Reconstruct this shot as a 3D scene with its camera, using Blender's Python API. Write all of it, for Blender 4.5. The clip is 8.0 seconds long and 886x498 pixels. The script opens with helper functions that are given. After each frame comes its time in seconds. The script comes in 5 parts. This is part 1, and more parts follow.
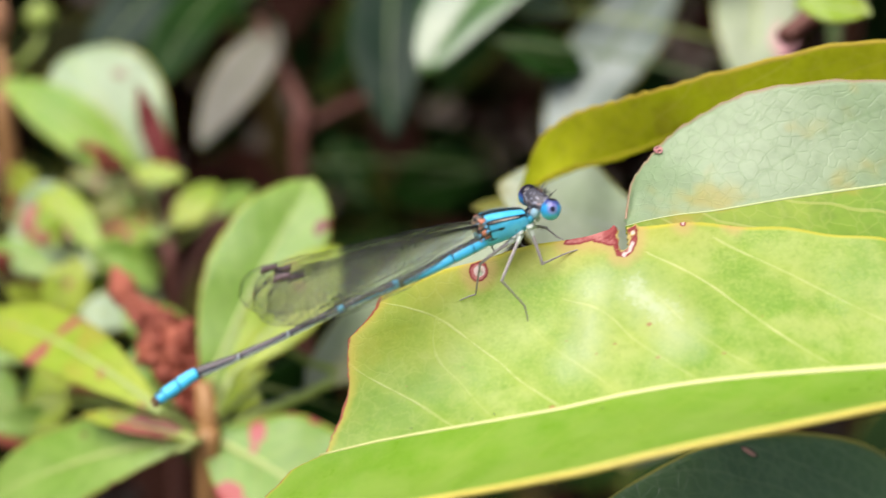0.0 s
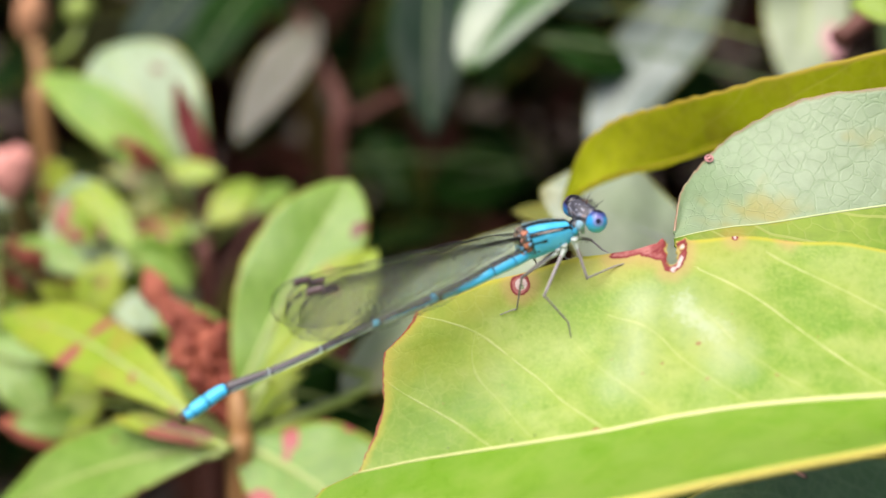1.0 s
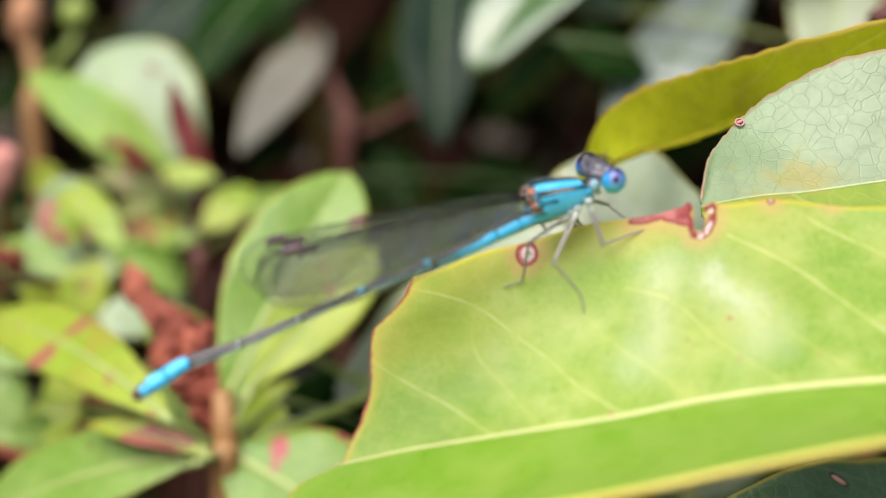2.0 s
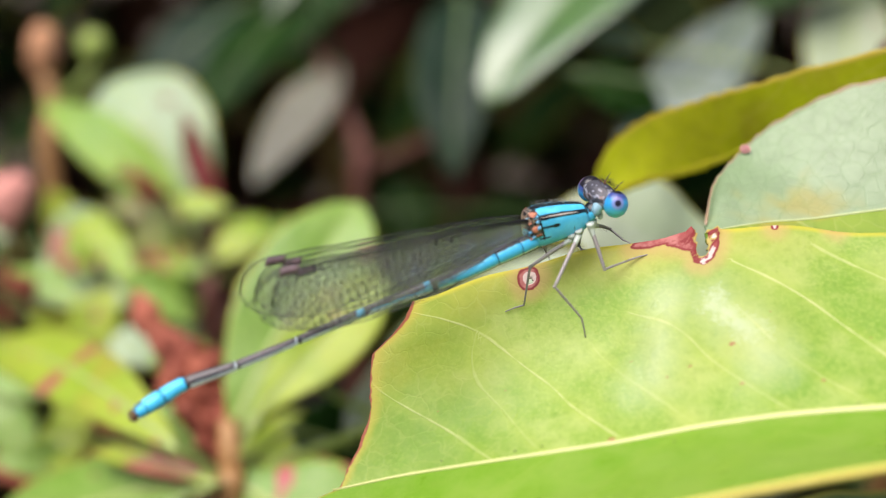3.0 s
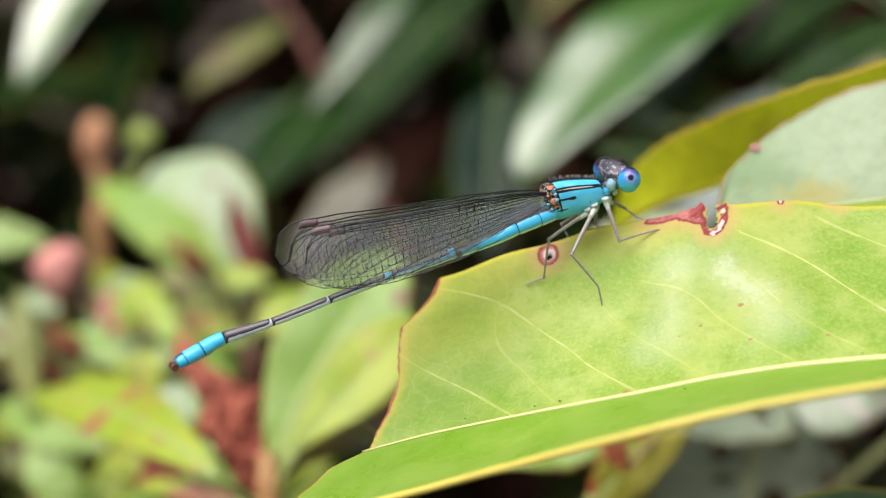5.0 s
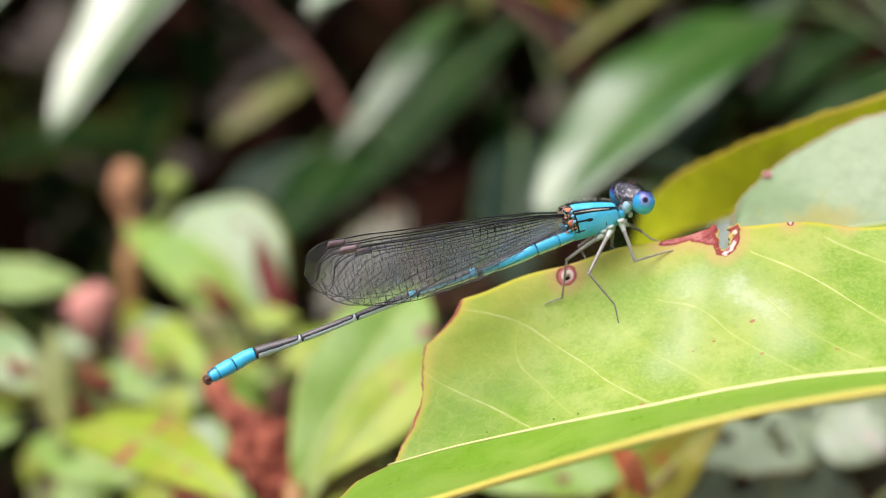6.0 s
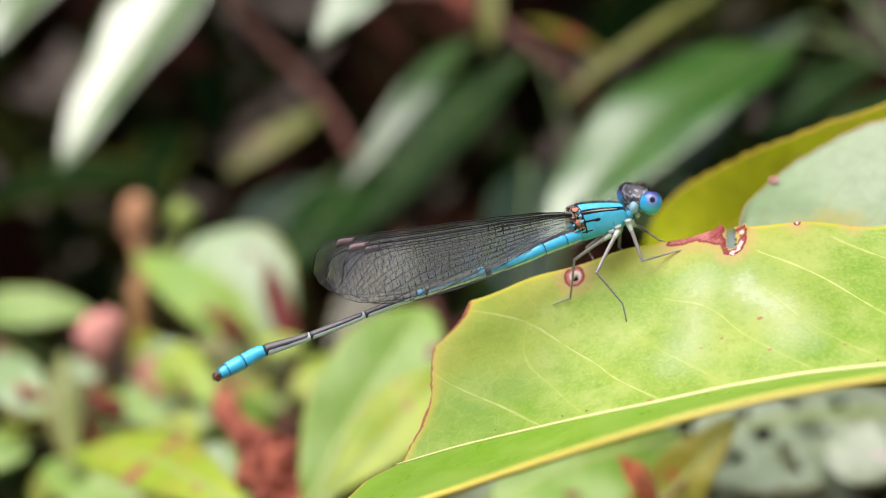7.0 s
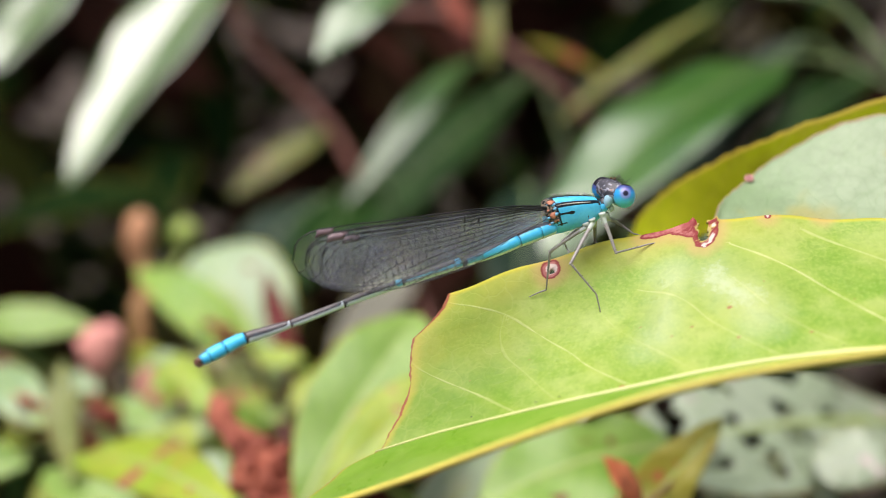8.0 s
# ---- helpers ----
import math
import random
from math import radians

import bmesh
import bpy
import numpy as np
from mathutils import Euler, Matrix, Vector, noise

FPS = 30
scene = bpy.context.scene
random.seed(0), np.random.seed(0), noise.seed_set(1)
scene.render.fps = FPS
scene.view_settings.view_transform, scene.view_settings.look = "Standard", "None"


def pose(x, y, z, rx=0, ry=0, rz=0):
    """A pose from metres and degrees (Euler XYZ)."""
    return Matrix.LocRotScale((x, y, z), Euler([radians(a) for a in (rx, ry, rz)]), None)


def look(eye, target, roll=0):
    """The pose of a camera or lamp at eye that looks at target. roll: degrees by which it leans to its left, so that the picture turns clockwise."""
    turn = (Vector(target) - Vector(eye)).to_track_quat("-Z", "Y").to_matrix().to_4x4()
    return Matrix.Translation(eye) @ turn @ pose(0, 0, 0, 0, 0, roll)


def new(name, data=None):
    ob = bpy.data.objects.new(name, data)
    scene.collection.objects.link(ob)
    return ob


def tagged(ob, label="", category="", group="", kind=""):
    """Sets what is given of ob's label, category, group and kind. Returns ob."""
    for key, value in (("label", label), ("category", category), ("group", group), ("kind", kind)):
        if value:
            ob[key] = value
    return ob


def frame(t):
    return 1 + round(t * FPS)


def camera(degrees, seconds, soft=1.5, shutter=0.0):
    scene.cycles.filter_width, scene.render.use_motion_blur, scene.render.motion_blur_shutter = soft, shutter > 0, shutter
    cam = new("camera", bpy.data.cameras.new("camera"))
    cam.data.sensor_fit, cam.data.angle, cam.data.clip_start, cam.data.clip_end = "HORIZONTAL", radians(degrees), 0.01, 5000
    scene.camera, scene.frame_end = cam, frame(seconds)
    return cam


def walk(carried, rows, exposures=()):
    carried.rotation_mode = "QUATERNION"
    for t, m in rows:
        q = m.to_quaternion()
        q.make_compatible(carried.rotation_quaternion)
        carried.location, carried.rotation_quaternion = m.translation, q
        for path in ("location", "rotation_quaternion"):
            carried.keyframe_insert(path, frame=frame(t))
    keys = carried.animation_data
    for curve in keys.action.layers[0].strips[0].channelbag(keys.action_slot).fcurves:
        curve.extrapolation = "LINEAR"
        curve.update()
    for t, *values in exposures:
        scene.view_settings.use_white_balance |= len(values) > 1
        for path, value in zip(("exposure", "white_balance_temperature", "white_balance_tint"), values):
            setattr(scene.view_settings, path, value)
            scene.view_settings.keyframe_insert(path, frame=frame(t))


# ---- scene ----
# A damselfly at rest on the torn leaf of a shrub, 0.6 m above the ground, filmed by hand from 0.1 m.
# Lengths below are millimetres round the point (0, 0, 0.6 m), turned into metres by V().
MM = 0.001
LIFT = 600.0


def V(x, y, z):
    return Vector((x * MM, y * MM, (z + LIFT) * MM))


# ---- camera ----
cam = camera(35.0, 8.0, soft=0.55, shutter=0.4)
PATH = [
    (0.0, pose(-0.00463, -0.10098, 0.64896, 65.210, 0.285, -3.763)),
    (0.2, pose(-0.00497, -0.10019, 0.64765, 65.234, 0.315, -3.183)),
    (0.4, pose(-0.00520, -0.09933, 0.64679, 65.251, 0.165, -3.069)),
    (0.5, pose(-0.00523, -0.09885, 0.64666, 65.173, 0.196, -2.834)),
    (0.7, pose(-0.00496, -0.09777, 0.64730, 65.112, 0.176, -2.658)),
    (0.9, pose(-0.00454, -0.09668, 0.64828, 64.902, 0.289, -2.260)),
    (1.0, pose(-0.00446, -0.09618, 0.64847, 64.889, 0.344, -2.052)),
    (1.1, pose(-0.00450, -0.09572, 0.64805, 64.944, 0.390, -1.850)),
    (1.3, pose(-0.00468, -0.09463, 0.64544, 65.286, 0.468, -1.461)),
    (1.4, pose(-0.00476, -0.09383, 0.64377, 65.621, 0.380, -1.539)),
    (1.5, pose(-0.00480, -0.09273, 0.64220, 65.717, 0.244, -1.723)),
    (1.7, pose(-0.00398, -0.08992, 0.63993, 66.064, 0.221, -1.544)),
    (2.8, pose(-0.00201, -0.08518, 0.63659, 68.063, 0.036, -0.667)),
    (3.0, pose(-0.00161, -0.08694, 0.63670, 68.317, 0.050, -0.381)),
    (3.3, pose(-0.00092, -0.08981, 0.63479, 69.424, -0.014, -0.176)),
    (3.5, pose(0.00000, -0.09115, 0.63318, 70.000, 0.000, 0.000)),
    (3.6, pose(0.00071, -0.09176, 0.63279, 70.088, 0.043, 0.125)),
    (3.8, pose(0.00219, -0.09293, 0.63253, 70.687, 0.188, 0.464)),
    (4.0, pose(0.00292, -0.09412, 0.63231, 71.442, 0.234, 0.544)),
    (4.2, pose(0.00243, -0.09533, 0.63156, 72.049, 0.308, 0.833)),
    (4.5, pose(0.00080, -0.09629, 0.62983, 72.989, 0.321, 0.876)),
    (4.7, pose(0.00008, -0.09601, 0.62871, 73.487, 0.465, 1.039)),
    (5.8, pose(-0.00033, -0.09999, 0.62538, 76.238, 1.235, 1.961)),
    (6.0, pose(0.00009, -0.10091, 0.62579, 76.556, 1.174, 2.232)),
    (6.2, pose(0.00045, -0.10117, 0.62537, 76.773, 1.260, 2.459)),
    (6.4, pose(0.00057, -0.10124, 0.62447, 77.291, 1.326, 2.554)),
    (6.5, pose(0.00058, -0.10129, 0.62400, 77.596, 1.319, 2.439)),
    (6.7, pose(0.00042, -0.10156, 0.62325, 78.075, 1.370, 2.576)),
    (6.9, pose(0.00018, -0.10202, 0.62272, 78.435, 1.394, 2.665)),
    (7.0, pose(0.00013, -0.10231, 0.62251, 78.498, 1.375, 2.575)),
    (7.2, pose(0.00053, -0.10295, 0.62215, 78.623, 1.379, 2.606)),
    (7.5, pose(0.00178, -0.10393, 0.62156, 79.169, 1.421, 2.845)),
    (7.8, pose(0.00253, -0.10475, 0.62073, 79.448, 1.378, 2.623)),
    (8.0, pose(0.00279, -0.10524, 0.62009, 79.759, 1.459, 3.066)),
]
walk(cam, PATH)
cam.data.dof.use_dof = True
focus_mark = new("focus_mark")
focus_mark.empty_display_size = 0.002
cam.data.dof.focus_object = focus_mark
cam.data.dof.aperture_fstop = 18.0

# ---- world, sun, exposure ----
world = bpy.data.worlds.new("overcast_sky")
scene.world = world
world.use_nodes = True
wn = world.node_tree
wn.nodes.clear()
sky = wn.nodes.new("ShaderNodeTexSky")
sky.sky_type = "NISHITA"
sky.sun_disc = False
sky.sun_elevation = radians(68)
sky.sun_rotation = radians(220)
sky.dust_density = 4.0
sky.ozone_density = 0.6
wb = wn.nodes.new("ShaderNodeBackground")
wb.inputs["Strength"].default_value = 0.07
wo = wn.nodes.new("ShaderNodeOutputWorld")
wn.links.new(sky.outputs[0], wb.inputs["Color"])
wn.links.new(wb.outputs[0], wo.inputs["Surface"])

sun_data = bpy.data.lights.new("sun", "SUN")
sun_data.energy = 3.7
sun_data.angle = radians(60)
sun_data.color = (1.0, 0.92, 0.92)
sun = new("sun", sun_data)
sun.matrix_world = look((-0.50, -0.55, 2.6), (0, 0, 0.6))
scene.view_settings.exposure = 0.62


# ---- material helpers ----
class Graph:
    """A small wrapper for node materials."""

    def __init__(self, name):
        self.mat = bpy.data.materials.new(name)
        self.mat.use_nodes = True
        self.t = self.mat.node_tree
        self.t.nodes.clear()

    def n(self, kind, **props):
        node = self.t.nodes.new(kind)
        for k, v in props.items():
            if k == "operation":
                node.operation = v
            elif k == "data_type":
                node.data_type = v
            elif k == "attribute_name":
                node.attribute_name = v
            elif k == "blend_type":
                node.blend_type = v
            elif k == "feature":
                node.feature = v
        return node

    def put(self, value, socket):
        if isinstance(value, bpy.types.NodeSocket):
            self.t.links.new(value, socket)
        else:
            socket.default_value = value

    def math(self, op, a, b=0.0, clamp=False):
        node = self.n("ShaderNodeMath", operation=op)
        node.use_clamp = clamp
        self.put(a, node.inputs[0])
        self.put(b, node.inputs[1])
        return node.outputs[0]

    def step(self, x, lo, hi):
        node = self.n("ShaderNodeMapRange")
        node.interpolation_type = "SMOOTHSTEP"
        self.put(x, node.inputs[0])
        node.inputs[1].default_value, node.inputs[2].default_value = lo, hi
        return node.outputs[0]

    def mix(self, f, a, b, blend="MIX"):
        node = self.n("ShaderNodeMix", data_type="RGBA", blend_type=blend)
        self.put(f, node.inputs[0])
        self.put((*a, 1) if isinstance(a, tuple) else a, node.inputs[6])
        self.put((*b, 1) if isinstance(b, tuple) else b, node.inputs[7])
        return node.outputs[2]

    def noise(self, scale, detail=3.0, rough=0.55, vec=None):
        node = self.n("ShaderNodeTexNoise")
        node.inputs["Scale"].default_value = scale
        node.inputs["Detail"].default_value = detail
        node.inputs["Roughness"].default_value = rough
        self.put(vec if vec is not None else self.obj(), node.inputs["Vector"])
        return node.outputs["Fac"]

    def cells(self, scale, feature="DISTANCE_TO_EDGE", vec=None):
        node = self.n("ShaderNodeTexVoronoi", feature=feature)
        node.inputs["Scale"].default_value = scale
        self.put(vec if vec is not None else self.obj(), node.inputs["Vector"])
        return node.outputs["Distance"]

    def warp(self, scale, amount):
        """Object coordinates pushed about by noise."""
        node = self.n("ShaderNodeTexNoise")
        node.inputs["Scale"].default_value = scale
        self.put(self.obj(), node.inputs["Vector"])
        sub = self.n("ShaderNodeVectorMath", operation="SUBTRACT")
        self.put(node.outputs["Color"], sub.inputs[0])
        sub.inputs[1].default_value = (0.5, 0.5, 0.5)
        mul = self.n("ShaderNodeVectorMath", operation="SCALE")
        self.put(sub.outputs[0], mul.inputs[0])
        mul.inputs["Scale"].default_value = amount
        add = self.n("ShaderNodeVectorMath", operation="ADD")
        self.put(mul.outputs[0], add.inputs[0])
        self.put(self.obj(), add.inputs[1])
        return add.outputs[0]

    def obj(self):
        return self.n("ShaderNodeTexCoord").outputs["Object"]

    def attr(self, name):
        return self.n("ShaderNodeAttribute", attribute_name=name).outputs["Fac"]

    def rnd(self):
        return self.n("ShaderNodeObjectInfo").outputs["Random"]

    def bump(self, height, strength, distance):
        node = self.n("ShaderNodeBump")
        node.inputs["Strength"].default_value = strength
        node.inputs["Distance"].default_value = distance
        self.put(height, node.inputs["Height"])
        return node.outputs["Normal"]

    def principled(self, color, rough, normal=None, metal=0.0, spec=0.5, coat=0.0):
        p = self.n("ShaderNodeBsdfPrincipled")
        self.put((*color, 1) if isinstance(color, tuple) else color, p.inputs["Base Color"])
        self.put(rough, p.inputs["Roughness"])
        p.inputs["Metallic"].default_value = metal
        self.put(spec, p.inputs["Specular IOR Level"])
        p.inputs["Coat Weight"].default_value = coat
        p.inputs["Coat Roughness"].default_value = 0.25
        p.inputs["Coat IOR"].default_value = 1.9 if coat > 0.95 else 1.5
        if normal is not None:
            self.put(normal, p.inputs["Normal"])
        return p.outputs[0]

    def translucent(self, color):
        p = self.n("ShaderNodeBsdfTranslucent")
        self.put((*color, 1) if isinstance(color, tuple) else color, p.inputs["Color"])
        return p.outputs[0]

    def blend(self, f, a, b):
        m = self.n("ShaderNodeMixShader")
        self.put(f, m.inputs[0])
        self.put(a, m.inputs[1])
        self.put(b, m.inputs[2])
        return m.outputs[0]

    def out(self, shader):
        self.put(shader, self.n("ShaderNodeOutputMaterial").inputs["Surface"])
        return self.mat


def plain(name, color, rough=0.5, var=0.25, scale=400.0, spec=0.5, coat=0.0, bump=0.3, dist=0.00003):
    g = Graph(name)
    a = g.noise(scale, 4.0)
    b = g.noise(scale * 6, 3.0)
    dark = tuple(c * (1 - var) for c in color)
    light = tuple(min(1, c * (1 + var)) for c in color)
    c = g.mix(g.math("ADD", g.math("MULTIPLY", a, 0.7), g.math("MULTIPLY", b, 0.3)), dark, light)
    return g.out(g.principled(c, rough, g.bump(b, bump, dist), spec=spec, coat=coat))


def leaf_material(name, main, alt, vein, spots=0.0, spot=(0.16, 0.03, 0.02), rough=0.4, glow=0.22,
                  edge=(0.35, 0.33, 0.06), count=8.0, tired=0.0, spec=0.5, coat=0.0, vein_mix=0.45, net_mix=0.14, net_scale=520, margin=0.955, deep=False, tip=None, relief=0.3):
    """Leaf skin: mottling at two scales, side veins from the leaf's own coordinates, blemishes, a pale margin."""
    g = Graph(name)
    u, a = g.attr("along"), g.attr("across")
    big = g.noise(70, 3.0)
    fine = g.noise(650, 4.0)
    c = g.mix(g.step(big, 0.35, 0.65), main, alt)
    c = g.mix(g.math("MULTIPLY", g.step(fine, 0.35, 0.75), 0.35), c, tuple(x * 0.62 for x in main))
    if tip:
        c = g.mix(g.step(g.math("ADD", u, g.math("MULTIPLY", big, 0.5)), 0.75, 1.15), c, tip)
    if tired:
        c = g.mix(g.math("MULTIPLY", g.step(g.noise(110, 3.0), 0.56, 0.68), tired), c, (0.42, 0.33, 0.05))
    wob = g.math("MULTIPLY", g.noise(140, 2.0), 0.5)
    ph = g.math("ADD", g.math("SUBTRACT", g.math("MULTIPLY", u, count), g.math("MULTIPLY", a, 2.0)), wob)
    tri = g.math("ABSOLUTE", g.math("SUBTRACT", g.math("FRACT", ph), 0.5))
    v = g.math("SUBTRACT", 1.0, g.step(tri, 0.015, 0.06))
    net = g.math("SUBTRACT", 1.0, g.step(g.cells(net_scale, vec=g.warp(net_scale * 0.9, 0.8 / net_scale)), 0.0, 0.08))
    c = g.mix(g.math("MULTIPLY", v, vein_mix), c, vein)
    c = g.mix(g.math("MULTIPLY", net, net_mix), c, vein)
    c = g.mix(g.step(g.math("ADD", a, g.math("MULTIPLY", fine, 0.05)), margin, margin + 0.045), c, edge)
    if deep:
        # near-black browns and greens by leaf, shade included in the colour
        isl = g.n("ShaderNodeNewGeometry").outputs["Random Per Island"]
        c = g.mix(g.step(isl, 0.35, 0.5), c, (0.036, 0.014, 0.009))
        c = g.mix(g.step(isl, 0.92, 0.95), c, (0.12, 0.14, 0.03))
    if spots:
        sp = g.step(g.math("ADD", g.noise(130, 2.0), g.math("MULTIPLY", fine, 0.06)), 0.72 - spots * 0.1, 0.745 - spots * 0.1)
        c = g.mix(sp, c, spot)
    h = g.math("ADD", g.math("MULTIPLY", v, -0.6 if relief < 0.5 else -0.15), g.math("ADD", g.math("MULTIPLY", net, -0.3), g.math("MULTIPLY", fine, 0.5)))
    nrm = g.bump(h, relief, 0.0001)
    rg = g.math("ADD", rough - 0.06, g.math("MULTIPLY", big, 0.14))
    body = g.principled(c, rg, nrm, spec=spec, coat=coat)
    back = g.translucent(g.mix(1.0, c, (1.0, 1.0, 0.55), "MULTIPLY"))
    return g.out(g.blend(glow, body, back))


def torn_leaf_material():
    """The perch: vein distances, torn rims and dead tissue come as attributes in millimetres."""
    g = Graph("torn_leaf_skin")
    vein, rim, dead, yel, acr = g.attr("vein"), g.attr("rim"), g.attr("dead"), g.attr("yellowing"), g.attr("across")
    big = g.noise(95, 4.0)
    mid = g.noise(260, 4.0)
    fine = g.noise(1500, 3.0)
    c = g.mix(g.step(big, 0.36, 0.64), (0.20, 0.36, 0.045), (0.33, 0.45, 0.09))
    c = g.mix(g.math("MULTIPLY", g.step(mid, 0.42, 0.64), 0.5), c, (0.47, 0.55, 0.18))
    c = g.mix(g.math("MULTIPLY", g.step(g.noise(130, 4.0), 0.48, 0.68), 0.24), c, (0.54, 0.54, 0.17))
    c = g.mix(g.math("MULTIPLY", g.step(g.noise(700, 3.0), 0.5, 0.7), 0.22), c, (0.16, 0.32, 0.02))
    grain = g.noise(3600, 2.0)
    c = g.mix(g.math("MULTIPLY", g.step(grain, 0.4, 0.7), 0.34), c, (0.46, 0.56, 0.14))
    c = g.mix(g.math("MULTIPLY", g.step(fine, 0.48, 0.72), 0.22), c, (0.12, 0.24, 0.02))
    c = g.mix(g.math("MULTIPLY", g.step(g.noise(62, 3.0), 0.42, 0.66), 0.7), c, (0.155, 0.30, 0.018))
    # White sky sheen painted into the blade's colour, with gloss and bump to match.
    sheen_mask = g.math("ADD", g.attr("waxy"), g.math("MULTIPLY", g.math("SUBTRACT", mid, 0.5), 5.0))
    glint_mask = g.math("ADD", g.attr("flaky"), g.math("MULTIPLY", g.math("SUBTRACT", g.noise(800, 5.0, 0.75), 0.5), 6.0))
    sheen_mask = g.math("SUBTRACT", 1.0, g.step(sheen_mask, -1.2, 2.4))
    c = g.mix(g.math("MULTIPLY", sheen_mask, 0.36), c, (0.52, 0.59, 0.34))
    c = g.mix(g.math("MULTIPLY", g.math("SUBTRACT", 1.0, g.step(glint_mask, -0.9, 0.5)), 0.34), c, (0.62, 0.68, 0.50))
    c = g.mix(g.math("MULTIPLY", g.math("MULTIPLY", yel, 0.75), g.step(big, 0.2, 0.6)), c, (0.60, 0.52, 0.09))
    net = g.math("SUBTRACT", 1.0, g.step(g.cells(620, vec=g.warp(600, 0.002)), 0.0, 0.08))
    c = g.mix(g.math("MULTIPLY", g.math("MULTIPLY", net, g.step(mid, 0.38, 0.6)), 0.16), c, (0.48, 0.54, 0.17))
    wv = g.math("ADD", g.math("ABSOLUTE", g.attr("vein_side")), g.math("MULTIPLY", g.math("SUBTRACT", g.noise(420, 3.0), 0.5), 0.34))
    vm = g.math("MULTIPLY", g.math("SUBTRACT", 1.0, g.step(wv, 0.015, 0.12)), g.math("SUBTRACT", 1.0, g.step(vein, 0.3, 0.5)))
    vm = g.math("MULTIPLY", vm, g.math("ADD", 0.4, g.math("MULTIPLY", g.step(g.noise(330, 2.0), 0.32, 0.6), 0.6)))
    halo = g.math("SUBTRACT", 1.0, g.step(vein, 0.05, 0.9))
    c = g.mix(g.math("MULTIPLY", halo, 0.22), c, (0.40, 0.50, 0.08))
    c = g.mix(g.math("MULTIPLY", g.math("MULTIPLY", vm, g.attr("vein_power")), 0.68), c, (0.64, 0.66, 0.30))
    c = g.mix(g.math("MULTIPLY", g.step(acr, 0.97, 0.99), 0.75), c, (0.56, 0.52, 0.06))
    # Greener near half: light coming through the blade is put into its colour.
    c = g.mix(g.math("MULTIPLY", g.attr("near_side"), 0.65), c, (0.17, 0.36, 0.02))
    c = g.mix(g.math("MULTIPLY", g.attr("near_side"), g.step(acr, 0.93, 0.955)), c, (0.62, 0.52, 0.07))
    wr = g.math("ADD", rim, g.math("MULTIPLY", g.math("SUBTRACT", g.noise(900, 2.0), 0.5), 0.35))
    c = g.mix(g.math("MULTIPLY", g.math("SUBTRACT", 1.0, g.step(wr, 0.15, 1.1)), 0.65), c, (0.55, 0.46, 0.08))
    frail = g.math("SUBTRACT", wr, g.math("MULTIPLY", g.math("SUBTRACT", g.noise(330, 3.0), 0.55), 0.5))
    c = g.mix(g.math("SUBTRACT", 1.0, g.step(frail, 0.17, 0.27)), c, (0.34, 0.11, 0.06))
    wd = g.math("ADD", dead, g.math("MULTIPLY", g.math("SUBTRACT", g.noise(1300, 3.0), 0.5), 0.4))
    c = g.mix(g.math("MULTIPLY", g.math("SUBTRACT", 1.0, g.step(wd, 0.1, 1.2)), 0.6), c, (0.58, 0.38, 0.16))
    c = g.mix(g.math("SUBTRACT", 1.0, g.step(wd, -0.03, 0.07)), c, (0.27, 0.045, 0.045))
    c = g.mix(g.math("SUBTRACT", 1.0, g.step(wd, -0.20, -0.08)), c, g.mix(g.step(g.noise(1100, 3.0), 0.4, 0.65), (0.36, 0.085, 0.08), (0.52, 0.20, 0.18)))
    pl = g.math("ADD", g.attr("bleached"), g.math("MULTIPLY", g.math("SUBTRACT", g.noise(1700, 2.0), 0.5), 0.25))
    c = g.mix(g.math("SUBTRACT", 1.0, g.step(pl, -0.04, 0.05)), c, (0.76, 0.62, 0.57))
    fl = g.math("ADD", g.attr("fleck"), g.math("MULTIPLY", g.math("SUBTRACT", grain, 0.5), 0.12))
    c = g.mix(g.math("SUBTRACT", 1.0, g.step(fl, -0.02, 0.06)), c, (0.38, 0.21, 0.09))
    h = g.math("ADD", g.math("MULTIPLY", vm, 0.25), g.math("ADD", g.math("MULTIPLY", net, -0.12), g.math("ADD", g.math("MULTIPLY", mid, 1.2), g.math("MULTIPLY", fine, 0.4))))
    h = g.math("ADD", h, g.math("MULTIPLY", g.math("MULTIPLY", sheen_mask, g.noise(900, 3.0, 0.6)), 2.0))
    nrm = g.bump(h, 0.65, 0.0001)
    body = g.principled(c, g.math("ADD", 0.24, g.math("MULTIPLY", g.step(mid, 0.3, 0.7), 0.2)), nrm, spec=g.math("ADD", g.math("MULTIPLY", sheen_mask, 0.30), g.math("ADD", 0.08, g.math("MULTIPLY", g.step(g.noise(48, 3.0), 0.42, 0.68), 0.5))))
    back = g.translucent(g.mix(1.0, c, (1.0, 1.0, 0.45), "MULTIPLY"))
    return g.out(g.blend(0.25, body, back))


